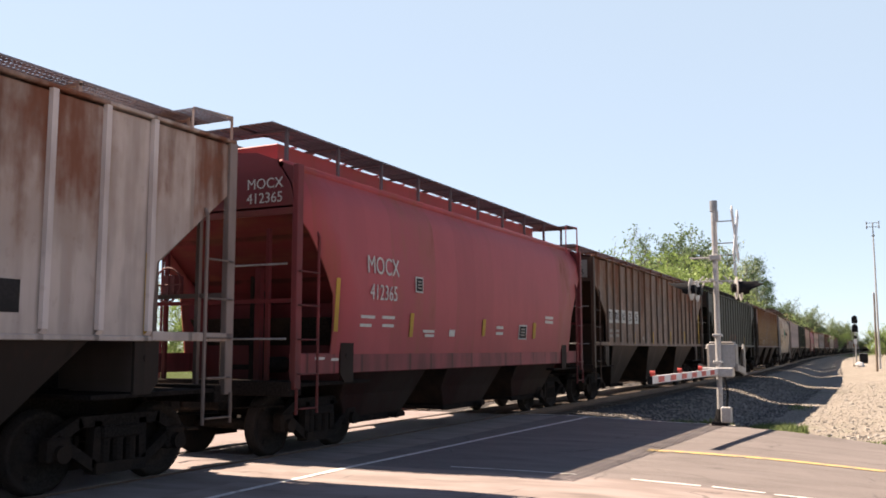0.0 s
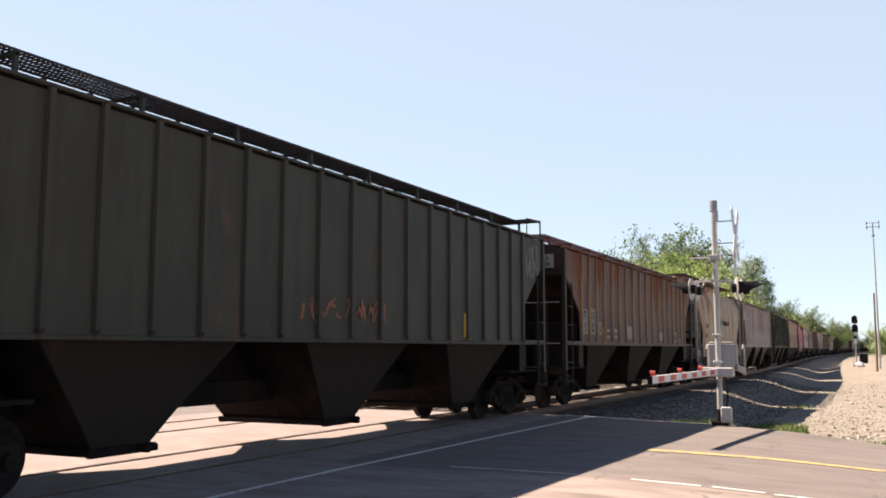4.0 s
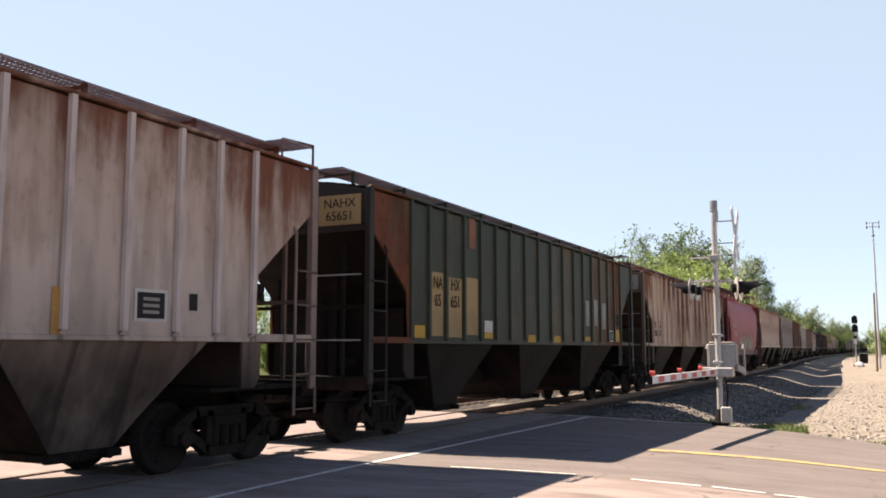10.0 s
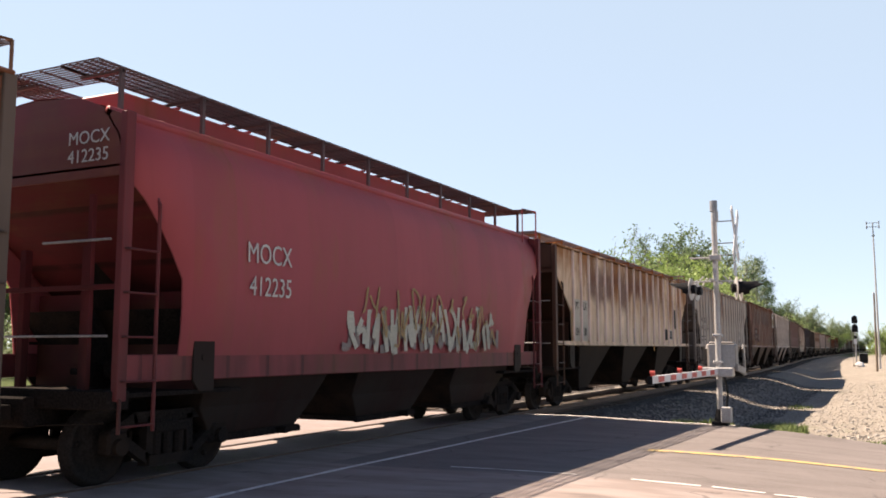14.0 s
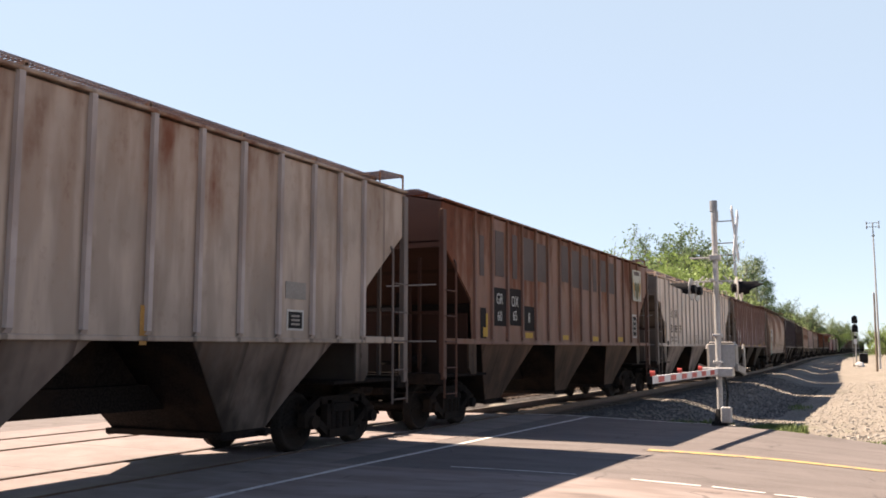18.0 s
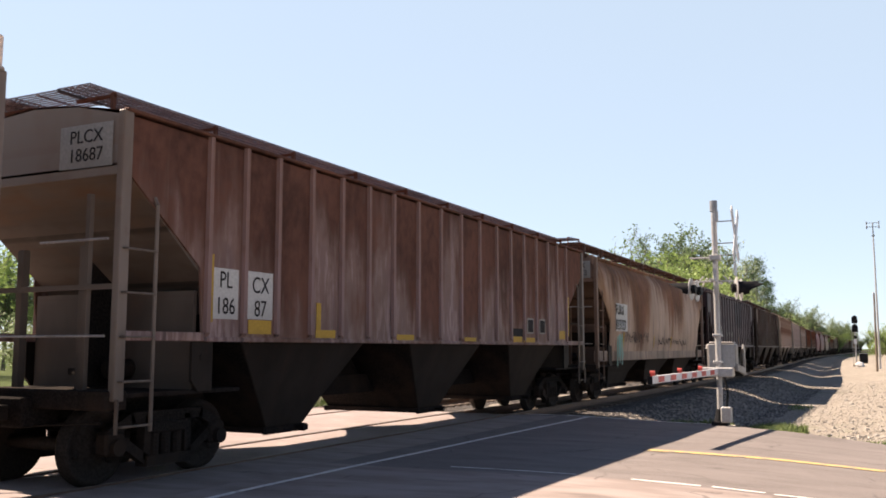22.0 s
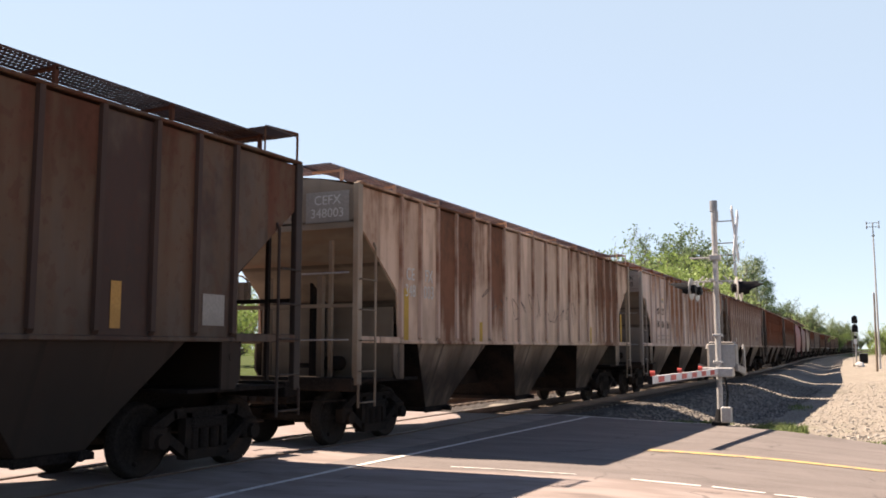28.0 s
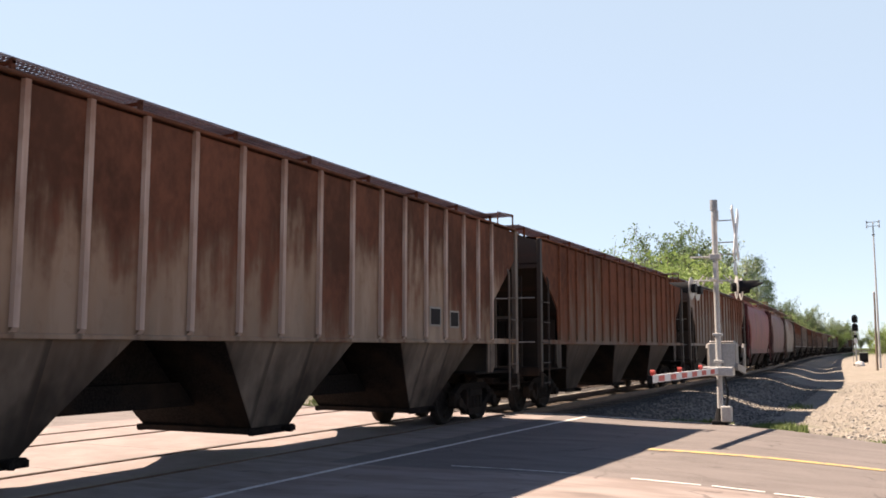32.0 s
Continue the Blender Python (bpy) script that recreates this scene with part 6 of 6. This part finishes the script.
MARKS[20] = [
    ('#', -5.21, 2.1, (0.35, 0.24), 'W'),
    ('#', -5.93, 3.05, (0.42, 0.1), 'Y'),
    ('#', -5.93, 2.96, (0.42, 0.1), 'F'),
    ('#', -6.63, 2.55, (0.46, 0.24), 'S'),
    ('#', -5.99, 2.54, (0.49, 0.25), 'S'),
    ('#', -6.63, 2.13, (0.46, 0.24), 'S'),
    ('#', -5.99, 2.11, (0.49, 0.25), 'S'),
    ('#', 4.58, 2.2, (0.48, 0.37), 'O2'),
    ('#', 5.51, 2.17, (0.42, 0.34), 'O2'),
]

# for lower sheets; the second is soot with underside shade mixed in
GRIMY, SOOTY_SHADE = (0.10, 0.08, 0.068), (0.03, 0.025, 0.022)
row("ribbed", "weathered grey covered hopper car with pale ribs and rust stains", (0.487, 0.444, 0.409), 0.14, ribc=(0.564, 0.533, 0.512), low=(0.07, 0.055, 0.048))
row("short", "maroon covered hopper car with smooth curved sides and white lettering", (0.377, 0.087, 0.099), 0.0, walkc=(0.13, 0.10, 0.11), streak=0.06, low=(0.055, 0.022, 0.022), chip=0.0, plate=(("MOCX", "412365"), None, "W"))
row("ribbed", "rust-brown ribbed covered hopper car with white number panels", (0.163, 0.110, 0.083), 0.2, pale=0.5, patch=0.4, ribc=(0.090, 0.063, 0.051), low=(0.12, 0.10, 0.09), streak=0.7, plate=(("FURX", "833555"), "F", "K"))
row("ribbed", "dark green-black ribbed covered hopper car, grimy", (0.047, 0.052, 0.042), -0.2, patch=0.05, walk_up=0.11, walkc=(0.05, 0.04, 0.04), low=SOOTY_SHADE)
row("ribbed", "brown ribbed covered hopper car with faded yellow ribs", (0.112, 0.068, 0.066), 0.12, pale=0.15, ribc=(0.309, 0.207, 0.100), low=SOOTY_SHADE, endc=(0.03, 0.023, 0.02), plate=(("PTLX", "15028"), "F", "K", 0.72))
row("short", "cream smooth-sided hopper car with rust runs and green diamond", (0.480, 0.385, 0.266), 0.05, cut=1.4, runs=0.95, streak=0.12, low=(0.06, 0.05, 0.045), walkc=(0.12, 0.08, 0.07), endc=(0.42, 0.42, 0.40), plate=(("CNPX", "3645"), None, "K"))
row("ribbed", "grey ribbed covered hopper car with heavy rust streaks", (0.474, 0.418, 0.365), 0.14, ribc=(0.513, 0.469, 0.448), low=(0.26, 0.22, 0.185), top=0.5, heavy={4: 0.4, 8: 0.25, 9: 0.36, 10: 0.32, 11: 0.32, 12: 0.1}, plate=(("MOCX", "479042"), None, "K"))
row("ribbed", "dark green ribbed covered hopper car with yellow panels", (0.038, 0.05, 0.033), -0.04, rear=0.2, heavy={-1: 0.5, -2: 0.5, 6: 0.08, 9: 0.12, 10: 0.2, 11: 0.1, 13: 0.22, 14: 0.25, 15: 0.3, 16: 0.3}, low=(0.04, 0.045, 0.035), endc=(0.03, 0.028, 0.025), top=0.1, plate=(("NAHX", "65651"), "U", "K"))
row("ribbed", "heavily rusted cream ribbed covered hopper car", (0.513, 0.373, 0.269), 0.26, ribc=(0.560, 0.430, 0.350), low=(0.10, 0.075, 0.06), top=0.45, rust_colour=(0.142, 0.053, 0.030), heavy={-1: -0.1, 0: -0.2, 1: -0.2, 2: -0.02, 3: 0.12, 4: 0.2, 5: 0.36, 6: 0.34, 7: 0.42, 8: -0.05, 9: 0.34, 10: 0.4, 11: 0.05, 12: 0.38, 13: 0.15, 14: -0.2, 15: -0.15, 16: -0.2}, endc=(0.15, 0.12, 0.095), plate=(("PLCX", "18667"), "F", "K"))
row("short", "maroon smooth-sided hopper car with pale spray paint along its foot", (0.340, 0.078, 0.089), 0.0, walkc=(0.12, 0.08, 0.08), streak=0.06, low=(0.06, 0.025, 0.025), chip=0.0, plate=(("MOCX", "412235"), None, "W"))
row("ribbed", "pale cream ribbed covered hopper car with brown rust patches", (0.720, 0.580, 0.421), 0.25, ribc=(0.720, 0.592, 0.526), low=SOOTY_SHADE, top=0.35, band=0.95, rust_colour=(0.230, 0.088, 0.029), endc=(0.10, 0.05, 0.035))
row("ribbed", "tan-grey ribbed covered hopper car with faded blue lettering", (0.414, 0.364, 0.305), 0.06, rise=0.08, walk_up=0.03, streak=0.5, heavy={3: 0.12, 4: 0.05, 5: 0.12, 6: 0.15, 7: 0.08, 8: 0.14, 9: 0.1}, ribc=(0.414, 0.388, 0.366), low=(0.22, 0.19, 0.165), endc=(0.24, 0.21, 0.19), plate=(("NAHX", "480513"), None, "B"))
row("ribbed", "brown ribbed covered hopper car with large faded lettering", (0.244, 0.139, 0.105), 0.2, even=0.908, length=16.6, rise=0.19, walk_up=0.06, ribc=(0.160, 0.090, 0.070), low=(0.14, 0.095, 0.07), streak=0.6)
row("ribbed", "clean light grey ribbed covered hopper car with black lettering", (0.643, 0.575, 0.490), 0.0, ribc=(0.50, 0.45, 0.40), low=(0.38, 0.33, 0.29), streak=0.15, patch=0.06, chip=0.03, grime=0.9, endc=(0.26, 0.22, 0.19), plate=(("FURX", "828829"), None, "K"))
row("ribbed", "rusty purple-brown ribbed covered hopper car with yellow strips", (0.199, 0.130, 0.123), 0.5, pale=0.5, ribc=(0.242, 0.162, 0.150), low=SOOTY_SHADE, top=0.35, endc=(0.23, 0.20, 0.17), plate=(("PLCX", "18687"), "F", "K"), rust_colour=(0.118, 0.050, 0.034))
row("long", "tan smooth-sided hopper car with rust runs and white number panel", (0.417, 0.303, 0.230), 0.3, length=16.9, cut=1.36, walk_up=-0.22, runs=0.35, top=0.4, broad=True, zones=((-3.0, 1.9, 0.34), (2.7, 1.8, 0.30)), streak=0.3, low=SOOTY_SHADE, walkc=(0.11, 0.065, 0.05), rust_colour=(0.162, 0.072, 0.045), plate=(("FURX", "815133"), "F", "K"), chip=0.05)
row("ribbed", "black ribbed covered hopper car with white number panels", (0.086, 0.064, 0.073), -0.2, patch=0.35, ribc=(0.055, 0.041, 0.047), low=(0.03, 0.026, 0.025), plate=(("AEX", "22031"), "F", "K", 0.72))
row("ribbed", "rust-brown and cream flaking ribbed covered hopper car", (0.050, 0.028, 0.022), 0.1, walk_up=0.10, second=(0.095, 0.066, 0.05), rust_colour=(0.088, 0.034, 0.022), ribc=(0.055, 0.033, 0.026), low=(0.105, 0.08, 0.066), endc=(0.05, 0.035, 0.03), chip=0.6, walkc=(0.07, 0.05, 0.05))
row("ribbed", "cream ribbed covered hopper car with rusted panels and yellow strips", (0.580, 0.436, 0.331), 0.2, heavy={0: 0.0, 1: -0.05, 2: 0.45, 3: 0.5, 4: 0.14, 5: 0.4, 6: -0.12, 7: -0.18, 8: -0.18, 9: -0.1, 10: -0.1, 11: 0.14, 12: 0.1, 13: 0.28, 14: 0.45, 15: 0.5, 16: 0.5}, rust_colour=(0.142, 0.054, 0.029), ribc=(0.493, 0.371, 0.298), low=(0.30, 0.245, 0.19), endc=(0.36, 0.31, 0.24), patch=0.15, plate=(("CEFX", "348003"), "P", "W"))
row("ribbed", "white-grey ribbed covered hopper car with rust panels and black lettering", (0.575, 0.465, 0.400), 0.2, heavy={0: -0.3, 1: -0.3, 2: -0.2, -1: -0.4, -2: -0.4, 3: 0.28, 4: 0.4, 5: 0.38, 6: 0.42, 7: 0.26, 8: 0.33, 9: 0.42, 10: 0.28, 11: 0.42, 12: 0.36, 13: 0.1, 14: -0.2, 15: -0.3}, top=0.4, rust_colour=(0.196, 0.074, 0.029), ribc=(0.551, 0.454, 0.410), low=(0.42, 0.36, 0.30), endc=(0.38, 0.345, 0.31), patch=0.12, plate=(("MOCX", "480130"), None, "K"))
row("ribbed", "rusted grey-brown ribbed covered hopper car with pale ribs", (0.310, 0.240, 0.180), 0.62, patch=0.4, ribc=(0.44, 0.36, 0.31), low=(0.22, 0.185, 0.15), top=0.7, endc=(0.19, 0.16, 0.135), plate=(("", ""), "F", "K"), rust_colour=(0.128, 0.045, 0.027))
row("ribbed", "dark rusted ribbed covered hopper car", (0.11, 0.07, 0.055), 0.5, low=(0.12, 0.10, 0.09), top=0.3, endc=(0.06, 0.05, 0.045))
row("ribbed", "light grey ribbed covered hopper car with rusted panels", (0.20, 0.175, 0.155), 0.35, low=GRIMY, patch=0.3)
row("short", "maroon smooth-sided covered hopper car in good paint", (0.25, 0.06, 0.068), 0.0, chip=0.0, low=(0.06, 0.025, 0.025))
row("short", "faded maroon smooth-sided covered hopper car", (0.17, 0.07, 0.07), 0.05, chip=0.05, low=(0.06, 0.025, 0.025))
row("short", "cream smooth-sided covered hopper car in the train", (0.26, 0.21, 0.17), 0.2, low=SOOTY_SHADE)
for i in range(15):
    c = [(0.15, 0.13, 0.12), (0.19, 0.16, 0.14), (0.10, 0.07, 0.06), (0.22, 0.19, 0.165), (0.06, 0.05, 0.05), (0.16, 0.13, 0.12), (0.11, 0.075, 0.065)][(i * 3) % 7]
    row("ribbed", "weathered ribbed covered hopper car far down the train", c, 0.2 + 0.06 * (i % 5), low=GRIMY)


def warm(c, f):
    return (c[0] * f * 1.05, c[1] * f * 0.955, c[2] * f * 0.94)


# where the middles of the cars stand at the start
MIDDLES = [0.72, 17.5, 34.06, 52.87, 71.6, 88.25, 104.95, 123.65, 142.4, 159.25, 175.76, 194.42, 212.78, 231.05, 249.76, 268.13, 286.43, 305.5, 324.24, 343.07, 361.8]
while len(MIDDLES) < len(ORDER):
    k = len(MIDDLES)
    MIDDLES.append(MIDDLES[-1] + sum(SHORT if ORDER[j][0] == "short" else LONG for j in (k - 1, k)) / 2 + 1.6)
PLACES = []
for i, (kind, label, colour, rust, kw) in enumerate(ORDER):
    PLACES.append(MIDDLES[i])
    length = kw.get("length", SHORT if kind == "short" else LONG)
    even = kw.get("even", 0.0)
    ribs = (16 if even else 18) if kind == "ribbed" else 0
    look_of = {k: kw[k] for k in ("streak", "patch", "chip", "grime", "top", "runs", "second", "rust_colour", "band", "rear", "heavy", "broad", "pale", "zones") if k in kw}
    colour = warm(colour, 1.1)
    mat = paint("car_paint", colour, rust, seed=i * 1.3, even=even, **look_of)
    extra = {}
    # ends at half the body colour: soot and painted end shade together
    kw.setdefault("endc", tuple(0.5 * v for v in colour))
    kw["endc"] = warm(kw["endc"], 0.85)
    if "ribc" in kw:
        kw["ribc"] = warm(kw["ribc"], 1.08)
    # grimy lower sheets are halved again: shade painted in against ground bounce
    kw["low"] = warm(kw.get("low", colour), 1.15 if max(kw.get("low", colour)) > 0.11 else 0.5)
    # bay slopes, webs and platforms: grime with underside shade in the colour
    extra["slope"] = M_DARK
    for key in ("walk_up", "rise", "cut"):
        if key in kw:
            extra[key] = kw[key]
    # slope sheets and lower end parts carry their shade as a darker colour
    kw["endshade"] = tuple((0.75 if max(kw["endc"]) > 0.15 else 0.45) * v for v in kw["endc"])
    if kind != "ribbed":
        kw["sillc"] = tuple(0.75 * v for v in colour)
    for key, name, dirt in (("ribc", "rib", 0.3), ("endc", "ends", 0.5), ("low", "lower", 1.0), ("sillc", "sill_mat", 0.5), ("walkc", "walk_mat", 0.2), ("endshade", "end_low", 0.7)):
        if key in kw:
            extra[name] = paint("car_" + name, kw[key], rust * 0.5 - 0.03 if key == "ribc" else -0.45 if max(kw[key]) < 0.06 else rust * 0.35 - 0.12, seed=i * 1.3 + 0.4, even=even, grime=dirt, streak=0.5, chip=0.15, patch=0.05, dull=key in ("low", "endshade"))
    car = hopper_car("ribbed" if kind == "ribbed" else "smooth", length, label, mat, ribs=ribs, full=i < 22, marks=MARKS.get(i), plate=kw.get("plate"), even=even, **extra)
    if i == 5:
        # green diamond and half diamond on the cream car
        for name, outline in (("diamond", [(-0.52, 0), (0, -0.56), (0.57, 0), (0, 0.56)]), ("diamond_half", [(-1.13, 0), (-0.61, -0.56), (-0.61, 0.56)])):
            b = bm_new()
            prism(b, outline, -0.002, 0.002, "z")
            part(name, b, INK["G"], car, "dark green diamond emblem", m=pose(round_x(2.9) + 0.010, -0.62, 2.91) @ ON_SIDE)
        scribble(car, 5, 1.74, 2.0, 2.4, 0.8, "F2", 7, 0.02, 1.555)
    if i == 12:
        # co-op emblem: a cream board with a dark bar over three round leaves and two tan fronds
        at = pose(1.615, 6.48, 3.74) @ ON_SIDE
        board = part("emblem_board", panel_mesh(1.12, 1.05), INK["A"], car, "cream emblem board with green leaves", m=at)
        part("emblem_bar", panel_mesh(0.72, 0.13), INK["S"], board, m=pose(0, 0.42, 0.004))
        for dx, dy, r in ((-0.17, -0.05, 0.17), (0.17, -0.05, 0.17), (0, -0.30, 0.18)):
            b = bm_new()
            prism(b, [(dx + r * math.cos(k * 0.3927), dy + r * math.sin(k * 0.3927)) for k in range(16)], -0.002, 0.002, "z")
            part("emblem_leaf", b, INK["L"], board, m=pose(0, 0, 0.005))
        for sg in (-1, 1):
            b = bm_new()
            prism(b, [(sg * 0.22, -0.46), (sg * 0.46, -0.28), (sg * 0.52, 0.05), (sg * 0.42, 0.24), (sg * 0.36, 0.0), (sg * 0.30, -0.25)], -0.002, 0.002, "z")
            part("emblem_frond", b, INK["Q"], board, m=pose(0, 0, 0.004))
    if i == 3:
        scribble(car, 3, 7.76, 3.7, 0.8, 0.9, "F", 8, 0.025)
        scribble(car, 31, -0.53, 2.2, 2.6, 0.4, "R", 14, 0.04)
    if i == 9:
        scribble(car, 9, 0.9, 1.98, 5.8, 0.95, "A", 24, 0.11, 1.545)
        scribble(car, 91, 0.9, 1.80, 6.2, 0.45, "F2", 22, 0.13, 1.525)
        scribble(car, 92, 1.0, 2.15, 5.6, 1.0, "U", 16, 0.05, 1.578)
    if i == 15:
        scribble(car, 15, -6.0, 1.7, 0.75, 1.3, "T", 7, 0.09, 1.53)
        scribble(car, 16, -3.91, 2.0, 3.2, 0.42, "D", 26, 0.03, 1.57)
        scribble(car, 17, 1.7, 1.85, 5.2, 0.32, "D", 12, 0.04, 1.56)
    if i == 16:
        scribble(car, 18, -1.72, 2.36, 2.6, 0.4, "F", 14, 0.035)
        scribble(car, 19, -0.57, 1.45, 1.6, 0.35, "F", 5, 0.05, 1.42)
    if i == 18:
        scribble(car, 20, -0.37, 2.6, 6.5, 0.7, "S", 14, 0.022)
    if i == 8:
        scribble(car, 21, 1.65, 2.2, 1.0, 0.35, "S2", 6, 0.02)


# ---- motion of the train ----
def travel(t):
    c = (9.92586, 0.55808, 0.22193, -0.27116, 0.16069)
    return sum(k * t ** (i + 1) / math.factorial(i + 1) / 10 ** i for i, k in enumerate(c))


def car_pose(s):
    a = 7.0
    x0, x1 = bend(s - a), bend(s + a)
    return pose(TRACK + (x0 + x1) / 2, s, 0, 0, 0, -math.degrees(math.atan2(x1 - x0, 2 * a)))


def motions():
    for i, (car, wheels) in enumerate(CARS):
        walk(car, [(t, car_pose(PLACES[i] - travel(t))) for t in [k * 0.5 for k in range(65)]])
        # wheels turn while the car rolls past the camera
        near = [k / 16 for k in range(513) if -6 < PLACES[i] - travel(k / 16) < 34]
        for w in wheels:
            base = w.matrix_basis.translation.copy()
            if not near:
                continue
            rows = [] if near[0] == 0 else [(0.0, pose(*base, -math.degrees(travel(near[0]) / 0.457)))]
            rows += [(t, pose(*base, -math.degrees(travel(t) / 0.457))) for t in near]
            if near[-1] < 32:
                rows.append((32.0, pose(*base, -math.degrees(travel(near[-1]) / 0.457))))
            walk(w, rows)


motions()
